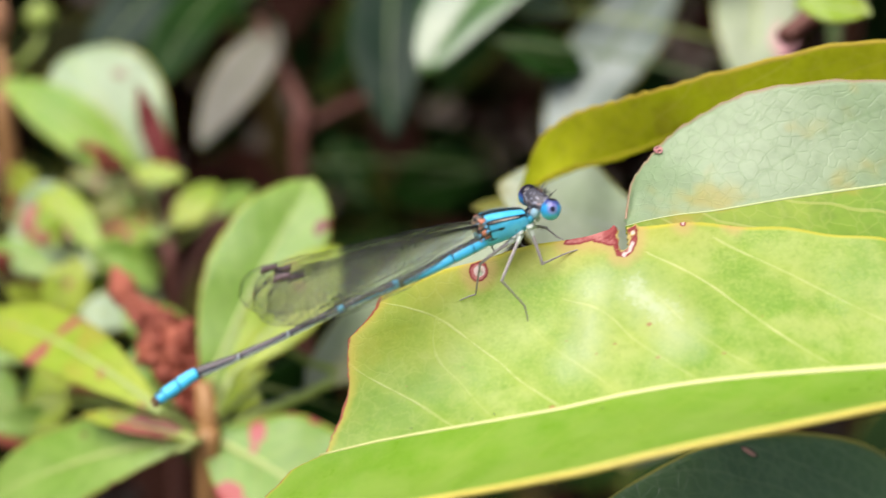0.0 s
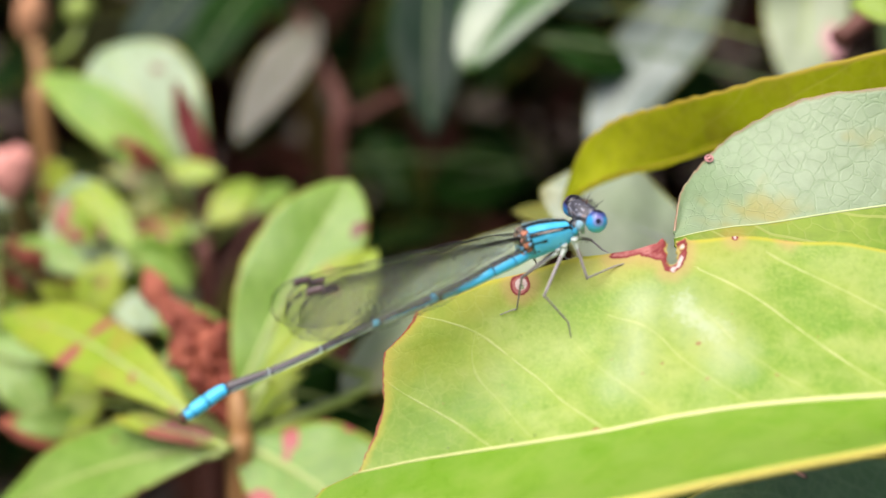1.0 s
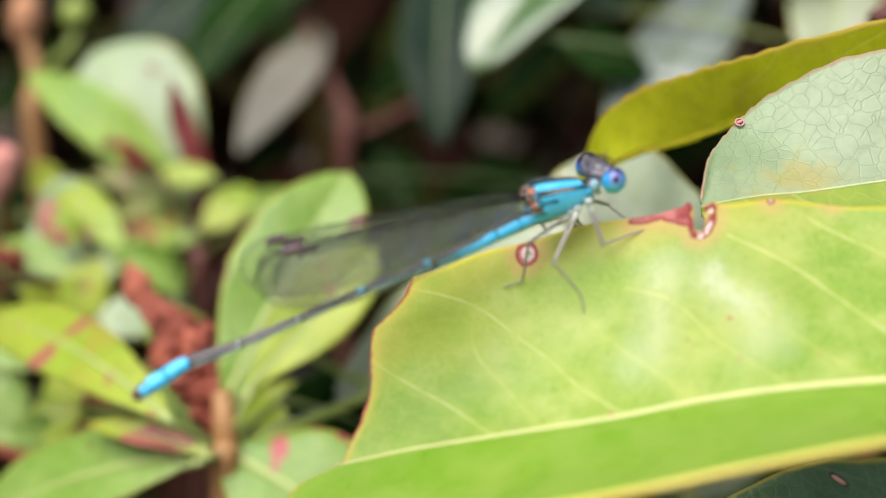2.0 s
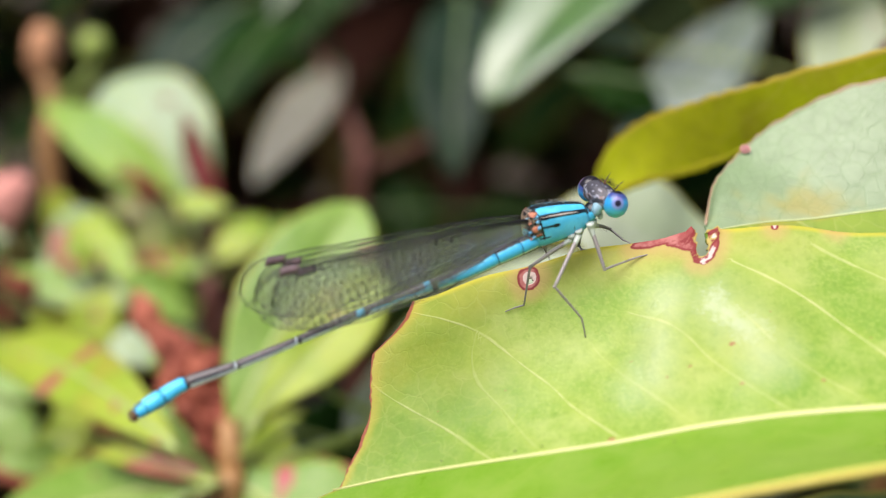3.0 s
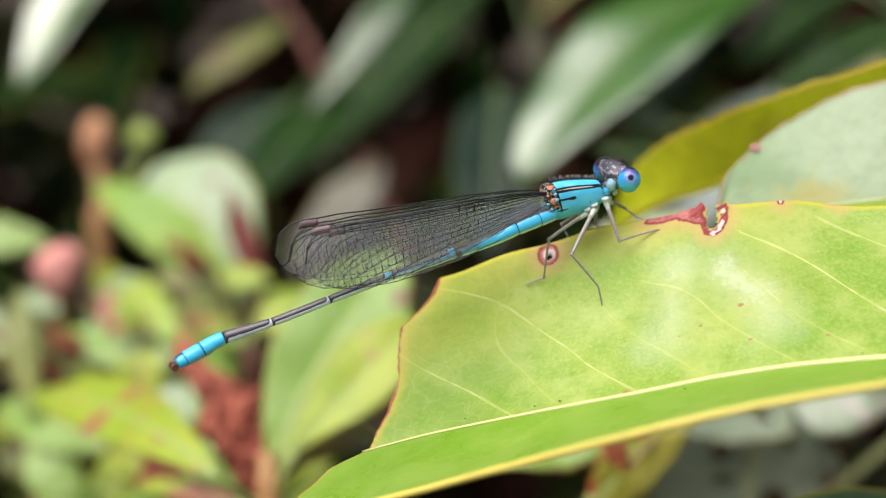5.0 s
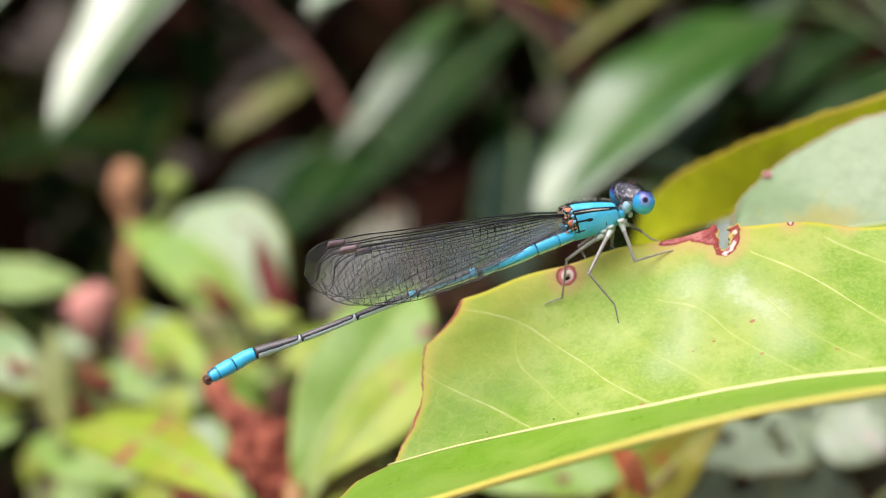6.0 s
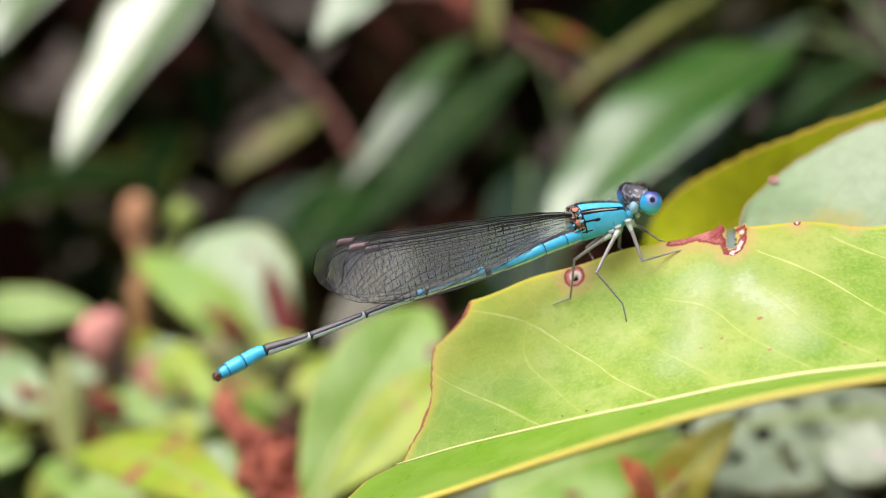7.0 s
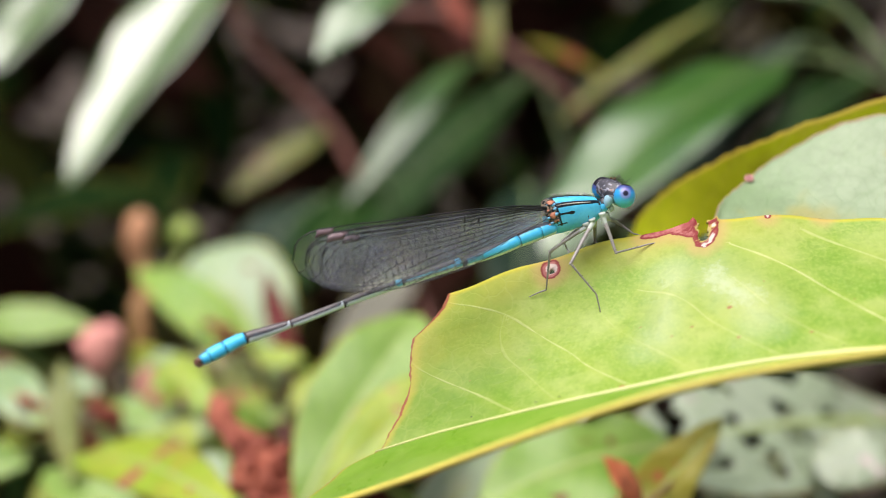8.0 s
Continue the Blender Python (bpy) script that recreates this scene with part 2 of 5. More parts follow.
def pattern_material(name, pale, dark, third=None, rough=0.35, pale2=None, top_sheen=None):
    """Insect cuticle: the attribute "black" is positive on the dark marks, "brown" on a third tone."""
    g = Graph(name)
    fine = g.noise(5000, 3.0)
    b = g.math("ADD", g.attr("black"), g.math("MULTIPLY", g.math("SUBTRACT", g.noise(2600, 2.0), 0.5), 0.12))
    c = g.mix(g.step(g.noise(900, 2.0), 0.35, 0.7), pale, pale2 or tuple(x * 0.8 for x in pale))
    if third:
        c = g.mix(g.step(g.attr("brown"), -0.02, 0.05), c, third)
    # The top of the dark marks can be paler, a sheen put into the colour.
    c = g.mix(g.step(b, -0.03, 0.05), c, g.mix(g.step(b, 0.12, 0.42), dark, top_sheen) if top_sheen else dark)
    c = g.mix(g.math("MULTIPLY", g.step(fine, 0.5, 0.8), 0.25), c, tuple(x * 0.5 for x in pale))
    return g.out(g.principled(c, rough, g.bump(fine, 0.4, 0.00002)))


M_TORN = torn_leaf_material()
M_PALE = leaf_material("pale_leaf_skin", (0.25, 0.355, 0.18), (0.325, 0.42, 0.25), (0.14, 0.26, 0.08), rough=0.36, tired=0.55, count=6.0, vein_mix=0.12, net_mix=0.13, net_scale=820, relief=0.62, margin=0.985, edge=(0.40, 0.27, 0.17))
M_GOLD = leaf_material("golden_leaf_skin", (0.56, 0.63, 0.016), (0.68, 0.72, 0.03), (0.70, 0.66, 0.12), rough=0.55, glow=0.62, tired=0.35, spec=0.15, edge=(0.66, 0.54, 0.08), vein_mix=0.25)
M_GREY = leaf_material("grey_green_leaf_skin", (0.072, 0.15, 0.05), (0.11, 0.20, 0.08), (0.24, 0.33, 0.17), rough=0.34, count=5.0, net_mix=0.2, vein_mix=0.25, net_scale=700, spec=0.7, relief=1.4)
M_FRESH = leaf_material("fresh_leaf_skin", (0.175, 0.325, 0.036), (0.245, 0.39, 0.078), (0.34, 0.45, 0.12), spots=0.2, rough=0.36)
M_LIME = leaf_material("lime_leaf_skin", (0.29, 0.45, 0.025), (0.41, 0.505, 0.05), (0.42, 0.50, 0.14), spots=0.75, spot=(0.42, 0.14, 0.10), rough=0.4, glow=0.32, tired=0.6)
M_VIVID = leaf_material("vivid_leaf_skin", (0.17, 0.37, 0.012), (0.25, 0.43, 0.025), (0.32, 0.46, 0.07), rough=0.4, glow=0.3, edge=(0.45, 0.46, 0.08))
M_BLOT = leaf_material("blotched_leaf_skin", (0.15, 0.30, 0.035), (0.22, 0.37, 0.06), (0.34, 0.40, 0.10), spots=1.35, spot=(0.42, 0.10, 0.09), rough=0.38)
M_MINT = leaf_material("mint_leaf_skin", (0.27, 0.40, 0.19), (0.36, 0.47, 0.28), (0.36, 0.46, 0.26), spots=0.3, rough=0.34)
# These two greens are near-black: shade inside the shrub is part of the colour.
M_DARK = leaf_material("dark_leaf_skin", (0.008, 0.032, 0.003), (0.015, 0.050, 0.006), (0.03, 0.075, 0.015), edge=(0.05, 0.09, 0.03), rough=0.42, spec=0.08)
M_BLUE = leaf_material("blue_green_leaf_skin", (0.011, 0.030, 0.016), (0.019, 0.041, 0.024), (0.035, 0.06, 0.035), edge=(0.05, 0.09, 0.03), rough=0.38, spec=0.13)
M_LACE = leaf_material("lacy_leaf_skin", (0.39, 0.48, 0.32), (0.47, 0.55, 0.41), (0.30, 0.40, 0.22), rough=0.3, glow=0.4, edge=(0.34, 0.28, 0.12), spec=0.7, spots=0.5, spot=(0.56, 0.46, 0.45))
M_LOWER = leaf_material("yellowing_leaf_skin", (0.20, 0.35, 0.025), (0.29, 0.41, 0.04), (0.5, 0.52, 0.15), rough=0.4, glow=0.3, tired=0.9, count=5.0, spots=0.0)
M_SHINE = leaf_material("glossy_leaf_skin", (0.035, 0.12, 0.010), (0.06, 0.16, 0.018), (0.10, 0.20, 0.04), edge=(0.05, 0.09, 0.03), rough=0.3, spec=1.0, coat=0.8)
M_WAXY = leaf_material("waxy_leaf_skin", (0.07, 0.17, 0.025), (0.11, 0.22, 0.04), (0.16, 0.25, 0.07), edge=(0.05, 0.09, 0.03), rough=0.32, spec=1.0, coat=1.0)
M_HAZE = leaf_material("hazy_pale_green_leaf_skin", (0.33, 0.42, 0.26), (0.42, 0.48, 0.35), (0.27, 0.36, 0.20), rough=0.4, tired=0.3)
M_GLOSS = leaf_material("half_glossy_leaf_skin", (0.025, 0.08, 0.010), (0.045, 0.11, 0.018), (0.08, 0.14, 0.04), edge=(0.05, 0.09, 0.03), rough=0.3, spec=0.8, coat=0.4)
# The pale grey base includes the sky's sheen on this leaf.
M_SKYSHEEN = leaf_material("sheen_toned_leaf_skin", (0.21, 0.27, 0.22), (0.27, 0.33, 0.28), (0.12, 0.18, 0.12), rough=0.32, spec=0.9)
M_SPOT = leaf_material("pink_spotted_leaf_skin", (0.34, 0.42, 0.24), (0.42, 0.48, 0.32), (0.38, 0.44, 0.26), spots=0.75, spot=(0.60, 0.32, 0.33), rough=0.36)
M_ORANGE = leaf_material("orange_withered_tip_skin", (0.62, 0.16, 0.06), (0.66, 0.24, 0.11), (0.4, 0.14, 0.06), rough=0.6)
M_TAUPE = leaf_material("withered_leaf_skin", (0.27, 0.265, 0.21), (0.34, 0.33, 0.27), (0.36, 0.35, 0.31), rough=0.45, spec=0.35)
M_OLIVE = leaf_material("olive_leaf_skin", (0.15, 0.19, 0.03), (0.22, 0.22, 0.04), (0.25, 0.26, 0.07), spots=0.6, rough=0.45, tired=0.6)
M_YOLK = leaf_material("olive_yellow_leaf_skin", (0.27, 0.27, 0.025), (0.36, 0.33, 0.035), (0.34, 0.32, 0.06), rough=0.45, glow=0.35, tired=0.5, spots=1.4, spot=(0.46, 0.12, 0.05))
M_RUST = leaf_material("dried_leaf_skin", (0.19, 0.034, 0.018), (0.34, 0.085, 0.045), (0.20, 0.06, 0.03), spots=0.9, spot=(0.11, 0.025, 0.015), rough=0.7, edge=(0.2, 0.05, 0.03), tip=(0.46, 0.14, 0.08))
M_WINE = leaf_material("wine_red_leaf_skin", (0.16, 0.018, 0.018), (0.24, 0.04, 0.035), (0.2, 0.05, 0.04), rough=0.55, edge=(0.12, 0.03, 0.02))
M_RIBPALE = plain("pale_midrib_skin", (0.36, 0.41, 0.34), 0.45, 0.15, 300)
M_BORDER = plain("yellow_border_skin", (0.60, 0.52, 0.10), 0.45, 0.2, 500)
M_RIBSOFT = plain("soft_midrib_skin", (0.46, 0.52, 0.25), 0.45, 0.15, 300)
M_RIB = plain("midrib_skin", (0.51, 0.53, 0.21), 0.4, 0.15, 300)
M_RIBG = plain("green_midrib_skin", (0.32, 0.40, 0.12), 0.45, 0.2, 300)
M_RIBD = plain("dark_midrib_skin", (0.10, 0.15, 0.05), 0.45, 0.2, 300)
M_BARK = plain("reddish_bark", (0.13, 0.047, 0.032), 0.65, 0.4, 150, bump=0.8, dist=0.0003)
M_STEM = plain("tan_stem_skin", (0.32, 0.17, 0.06), 0.55, 0.3, 200, bump=0.6, dist=0.0001)
M_BUD = plain("orange_bud_skin", (0.55, 0.28, 0.14), 0.7, 0.35, 300, bump=0.7, dist=0.0003)
M_PINK = plain("pink_bud_skin", (0.62, 0.27, 0.22), 0.6, 0.35, 250, bump=0.7, dist=0.0003)
M_FRUIT = plain("green_fruit_skin", (0.30, 0.40, 0.08), 0.4, 0.25, 300)
# Darkened far below the other leaves: the shrub's inner shade is in this colour.
M_DEEP = leaf_material("shade_toned_foliage_skin", (0.009, 0.028, 0.006), (0.018, 0.048, 0.010), (0.04, 0.08, 0.02), rough=0.55, spec=0.04, deep=True)
M_SOIL = plain("leaf_litter_soil", (0.05, 0.035, 0.022), 0.95, 0.5, 12, bump=1.0, dist=0.01)

BLUE = (0.06, 0.45, 0.74)
M_THORAX = pattern_material("thorax_cuticle", BLUE, (0.006, 0.007, 0.01), (0.30, 0.22, 0.15), 0.34, (0.11, 0.55, 0.79))
M_ABDOMEN = pattern_material("abdomen_cuticle", BLUE, (0.022, 0.020, 0.026), (0.66, 0.74, 0.78), 0.36, (0.12, 0.54, 0.78), top_sheen=(0.085, 0.072, 0.072))
M_TAIL = pattern_material("tail_cuticle", (0.05, 0.49, 0.84), (0.012, 0.014, 0.02), (0.42, 0.60, 0.68), 0.36, (0.08, 0.57, 0.88))
M_HEAD = pattern_material("head_cuticle", (0.30, 0.31, 0.37), (0.05, 0.05, 0.062), (0.26, 0.17, 0.15), 0.5)
M_FACE = plain("pale_face_cuticle", (0.29, 0.48, 0.57), 0.4, 0.4, 3000, dist=0.00001)
M_LEG = plain("grey_leg_cuticle", (0.27, 0.245, 0.235), 0.35, 0.35, 2500, dist=0.00001)
M_LEGPALE = plain("pale_coxa_cuticle", (0.45, 0.50, 0.44), 0.4, 0.2, 2500, dist=0.00001)
M_HAIR = plain("dark_bristle", (0.03, 0.028, 0.026), 0.5, 0.2, 2000, dist=0.00001)
M_PALEHAIR = plain("pale_bristle", (0.30, 0.29, 0.26), 0.5, 0.3, 2000, dist=0.00001)
M_VEIN = plain("wing_vein", (0.012, 0.011, 0.012), 0.3, 0.3, 2000, spec=0.35, dist=0.00001)
M_STIGMA = plain("wing_spot", (0.19, 0.125, 0.135), 0.35, 0.3, 2500, dist=0.00001)
M_HINGE = plain("orange_wing_hinge", (0.46, 0.17, 0.09), 0.45, 0.6, 5000, bump=0.8, dist=0.00003)
M_HINGEB = plain("blue_wing_hinge", (0.16, 0.45, 0.70), 0.35, 0.3, 4000, dist=0.00001)
M_CLAW = plain("brown_claspers", (0.12, 0.05, 0.03), 0.4, 0.3, 3000, dist=0.00001)


def eye_material():
    g = Graph("compound_eye")
    cap = g.attr("black")
    soft = g.math("ADD", cap, g.math("MULTIPLY", g.noise(1500, 2.0), 0.15))
    c = g.mix(g.step(soft, -0.5, 0.1), (0.08, 0.52, 0.72), (0.03, 0.32, 0.68))
    c = g.mix(g.step(soft, 0.35, 0.85), c, (0.05, 0.07, 0.24))
    c = g.mix(g.step(cap, 0.86, 0.93), c, (0.012, 0.010, 0.016))
    # Lilac reflection of the sky, painted into the eye colour round the pupil.
    c = g.mix(g.math("MULTIPLY", g.step(g.attr("brown"), -1.8, 0.0), 0.5), c, (0.40, 0.23, 0.48))
    c = g.mix(g.step(g.attr("brown"), 0.0, 0.45), c, (0.012, 0.010, 0.03))
    return g.out(g.principled(c, 0.28, g.bump(g.cells(16000), 0.12, 0.00001)))


def membrane_material():
    g = Graph("wing_membrane")
    tr = g.n("ShaderNodeBsdfTransparent")
    tr.inputs[0].default_value = (0.965, 0.965, 0.965, 1)
    gl = g.n("ShaderNodeBsdfGlossy")
    gl.inputs["Color"].default_value = (0.90, 0.88, 0.95, 1)
    gl.inputs["Roughness"].default_value = 0.38
    g.put(g.bump(g.noise(1400, 2.0), 0.3, 0.00008), gl.inputs["Normal"])
    veil = g.n("ShaderNodeBsdfDiffuse")
    veil.inputs["Color"].default_value = (0.62, 0.62, 0.74, 1)
    f = g.math("ADD", 0.135, g.math("MULTIPLY", g.step(g.noise(5200, 2.0), 0.56, 0.70), 0.10))
    haze = g.math("ADD", 0.015, g.math("MULTIPLY", g.noise(700, 3.0), 0.05))
    return g.out(g.blend(f, g.blend(haze, tr.outputs[0], veil.outputs[0]), gl.outputs[0]))


M_EYE = eye_material()
M_WING = membrane_material()


# ---- mesh helpers ----
def place_of(ob):
    p = Vector((0, 0, 0))
    while ob is not None:
        p += ob.location
        ob = ob.parent
    return p


def thing(name, base, label, category, group=""):
    ob = new(name)
    ob.empty_display_size = 0.005
    ob.location = base
    return tagged(ob, label, category, group)


def part(name, shape, material, parent=None, label="", attrs=None, smooth=True):
    """One mesh object from (vertices in the world, faces), under a thing or a part."""
    verts, faces = shape
    verts = np.asarray([tuple(v) for v in verts], dtype=float)
    off = np.array(place_of(parent)) if parent is not None else np.zeros(3)
    me = bpy.data.meshes.new(name)
    me.from_pydata((verts - off).tolist(), [], [tuple(int(i) for i in f) for f in faces])
    for key, values in (attrs or {}).items():
        a = me.attributes.new(key, "FLOAT", "POINT")
        a.data.foreach_set("value", np.asarray(values, dtype=np.float32))
    me.polygons.foreach_set("use_smooth", [smooth] * len(me.polygons))
    me.materials.append(material)
    me.update()
    ob = new(name, me)
    if parent is not None:
        ob.parent = parent
    if label:
        ob["label"] = label
    return ob


def join(*shapes):
    verts, faces = [], []
    for v, f in shapes:
        k = len(verts)
        verts.extend(v)
        faces.extend(tuple(i + k for i in q) for q in f)
    return verts, faces


def spline(points, n):
    """Catmull-Rom through points."""
    p = [Vector(q) for q in points]
    p = [2 * p[0] - p[1]] + p + [2 * p[-1] - p[-2]]
    out = []
    for i in range(n + 1):
        s = i / n * (len(p) - 3)
        k = min(int(s), len(p) - 4)
        t = s - k
        a, b, c, d = p[k:k + 4]
        out.append(0.5 * ((2 * b) + (c - a) * t + (2 * a - 5 * b + 4 * c - d) * t * t + (3 * b - a - 3 * c + d) * t ** 3))
    return out


def frames_along(path, up=Vector((0, 0, 1))):
    res = []
    for i, p in enumerate(path):
        d = (path[min(i + 1, len(path) - 1)] - path[max(i - 1, 0)]).normalized()
        side = d.cross(up)
        if side.length < 1e-6:
            side = d.cross(Vector((0, 1, 0)))
        side.normalize()
        res.append((p, d, side, side.cross(d).normalized()))
    return res


def tube(path, radii, sides=8, squash=1.0, cap=True):
    """A tube with a radius for each point of the path (metres)."""
    path = [Vector(p) for p in path]
    verts, faces = [], []
    n = len(path)
    for i, (p, d, side, up) in enumerate(frames_along(path)):
        r = radii(i / (n - 1)) if callable(radii) else radii[i] if isinstance(radii, (list, tuple)) else radii
        for k in range(sides):
            a = 2 * math.pi * k / sides
            verts.append(p + side * (math.cos(a) * r) + up * (math.sin(a) * r * squash))
    for i in range(n - 1):
        for k in range(sides):
            k2 = (k + 1) % sides
            faces.append((i * sides + k, i * sides + k2, (i + 1) * sides + k2, (i + 1) * sides + k))
    if cap:
        faces.append(tuple(range(sides - 1, -1, -1)))
        faces.append(tuple((n - 1) * sides + k for k in range(sides)))
    return verts, faces


def ball(center, axes, nu=16, nv=10, wobble=0.0, seed=0.0):
    """An ellipsoid; axes are three vectors."""
    c = Vector(center)
    verts, faces = [], []
    for j in range(nv + 1):
        th = math.pi * j / nv
        for i in range(nu):
            ph = 2 * math.pi * i / nu
            l = Vector((math.sin(th) * math.cos(ph), math.sin(th) * math.sin(ph), math.cos(th)))
            k = 1 + wobble * noise.noise(l * 2.3 + Vector((seed, seed, seed)))
            verts.append(c + (axes[0] * l.x + axes[1] * l.y + axes[2] * l.z) * k)
    for j in range(nv):
        for i in range(nu):
            i2 = (i + 1) % nu
            faces.append((j * nu + i, (j + 1) * nu + i, (j + 1) * nu + i2, j * nu + i2))
    return verts, faces


def sheet(top, nu, nv, thick, keep=None):
    """A closed thin shell from a grid of (nu+1) x (nv+1) points; keep(i, j) drops cells."""
    idx = lambda i, j: i * (nv + 1) + j
    nrm = []
    for i in range(nu + 1):
        for j in range(nv + 1):
            a = top[idx(min(i + 1, nu), j)] - top[idx(max(i - 1, 0), j)]
            b = top[idx(i, min(j + 1, nv))] - top[idx(i, max(j - 1, 0))]
            c = a.cross(b)
            nrm.append(c.normalized() if c.length > 1e-12 else Vector((0, 0, 1)))
    m = len(top)
    verts = list(top) + [p - q * thick for p, q in zip(top, nrm)]
    faces, used = [], set()
    for i in range(nu):
        for j in range(nv):
            if keep is None or keep(i, j):
                used.add((i, j))
    for i, j in used:
        q = (idx(i, j), idx(i + 1, j), idx(i + 1, j + 1), idx(i, j + 1))
        faces.append(q)
        faces.append(tuple(k + m for k in reversed(q)))
        for di, dj, e in ((-1, 0, (3, 0)), (1, 0, (1, 2)), (0, -1, (0, 1)), (0, 1, (2, 3))):
            if (i + di, j + dj) not in used:
                a, b = q[e[0]], q[e[1]]
                faces.append((b, a, a + m, b + m))
    return verts, faces


# ---- a leaf of the shrub ----
TO_VIEW = Vector((0, -0.94, 0.34))


def leaf(parent, base, tip, width, skin, roll=35, fold=14, arch=0.06, peak=0.5, full=0.8, crumple=0.0, tear=0.0,
         side=0.0, lean=0.0, rib=None, node=None, label="", seed=1.0, curl=0.0, thick=0.25, rib_size=1.0, nu=30, nv=14, name="leaf"):
    """A blade with midrib and stalk. roll turns its face from the viewer's side (0) to the sky (90); side leans it left or right."""
    b, t = V(*base), V(*tip)
    axis = t - b
    length = axis.length
    a = axis / length
    face = TO_VIEW * math.cos(radians(roll)) + Vector((0, 0, 1)) * math.sin(radians(roll)) + Vector((1, 0, 0)) * side
    n = (face - a * face.dot(a)).normalized()
    s = n.cross(a).normalized()
    n = n * math.cos(radians(lean)) + s * math.sin(radians(lean))
    s = n.cross(a).normalized()
    p = math.log(0.5) / math.log(peak)
    cf, sf = math.cos(radians(fold)), math.sin(radians(fold))
    half = width * MM / 2
    top, along, across = [], [], []
    mid = []
    for i in range(nu + 1):
        u = i / nu
        c = b + a * (length * u) + n * (arch * length * 4 * u * (1 - u)) + s * (0.03 * length * math.sin(3 * u + seed)) - n * (curl * length * u * u)
        mid.append(c)
        h = half * max(0.0, math.sin(math.pi * u ** p)) ** full + half * 0.015
        for j in range(nv + 1):
            v = 2 * j / nv - 1
            w = abs(v)
            rag = 1 + 0.05 * noise.noise(Vector((u * 14, v * 2, seed * 3))) * w
            q = c + s * (h * v * cf * rag) + n * (h * w * sf) - n * (h * w * w * 0.12)
            q += n * (0.03 * half * noise.noise(Vector((u * 5, v * 1.5, seed))))
            q += n * (0.05 * half * w * math.sin(u * 17 + seed * 5 + v))
            if crumple:
                d = noise.noise_vector(Vector((u * 3.2, v * 1.6, seed * 1.7)))
                q += (Vector(d) + 0.6 * Vector(noise.noise_vector(Vector((u * 9, v * 4.5, seed * 2.9))))) * (crumple * width * MM) + n * (crumple * half * math.sin(9 * u + 4 * v + seed))
            top.append(q)
            along.append(u)
            across.append(w)
    keep = None
    if tear:
        def keep(i, j):
            u, v = (i + 0.5) / nu, 2 * (j + 0.5) / nv - 1
            return noise.noise(Vector((u * length * 230, v * half * 260, seed * 2.1))) > tear + 0.25 * (1 - abs(v)) - 0.2 or abs(v) < 0.1
    blade = part(name, sheet(top, nu, nv, thick * MM, keep), skin, parent, label,
                 {"along": along * 2, "across": across * 2})
    r0 = (0.25 + 0.022 * width) * MM * rib_size
    path = [m - n * (thick * MM * 0.4) for m in mid]
    part("midrib", tube(path, lambda q: r0 * (1.05 - 0.85 * q), 8), rib or M_RIBG, blade)
    if node is not None:
        e = V(*node)
        q = spline([e, e.lerp(b, 0.5) + Vector((0, 0, 0.03)) * (e - b).length, b, b + a * length * 0.06], 10)
        part("leaf_stalk", tube(q, r0 * 0.8, 8), rib or M_RIBG, blade)
    return blade


def dried_leaf(parent, base, tip, radius, skin, seed, label, node, bow=0.0, profile=((0, 0.18), (0.12, 0.45), (0.32, 0.95), (0.48, 1.0), (0.6, 0.66), (0.75, 0.40), (0.9, 0.46), (1, 0.10))):
    """A withered leaf rolled up on itself: an open, crumpled scroll that narrows to a hooked tip."""
    b, t = V(*base), V(*tip)
    axis = (t - b).normalized()
    side = axis.cross(Vector((0, 1, 0))).normalized()
    out = side.cross(axis).normalized()
    nu, nv = 54, 30
    ks, rs = [p[0] for p in profile], [p[1] for p in profile]
    top, along, across, spine = [], [], [], []
    for i in range(nu + 1):
        u = i / nu
        c = b.lerp(t, u) + side * (bow * MM * math.sin(math.pi * u)) + side * (0.5 * radius * MM * math.sin(7 * u + seed) * u)
        spine.append(c)
        r = radius * MM * float(np.interp(u, ks, rs))
        for j in range(nv + 1):
            v = 2 * j / nv - 1
            a = math.pi * 0.92 * v + 0.9 * u + seed
            f = 1 + 0.7 * (abs(math.sin(2.5 * a + 7 * u + seed)) - 0.6) + 0.55 * noise.noise(Vector((u * 8, v * 4, seed))) - 0.35 * abs(v) ** 3
            q = c + (side * math.cos(a) + out * (0.75 * math.sin(a))) * (r * f)
            q += Vector(noise.noise_vector(Vector((u * 16, v * 6, seed * 2.3)))) * (0.34 * r)
            q += axis * (0.5 * r * noise.noise(Vector((v * 3.5, u * 2, seed * 1.3))))
            top.append(q)
            along.append(u)
            across.append(abs(v))
    blade = part("leaf", sheet(top, nu, nv, 0.2 * MM), skin, parent, label, {"along": along * 2, "across": across * 2})
    part("midrib", tube(spine[:nu - 4], lambda k: (0.35 - 0.2 * k) * MM, 8), M_BARK, blade)
    e = V(*node)
    part("leaf_stalk", tube(spline([e, e.lerp(b, 0.5), b, spine[3]], 10), 0.4 * MM, 8), M_BARK, blade)
    return blade


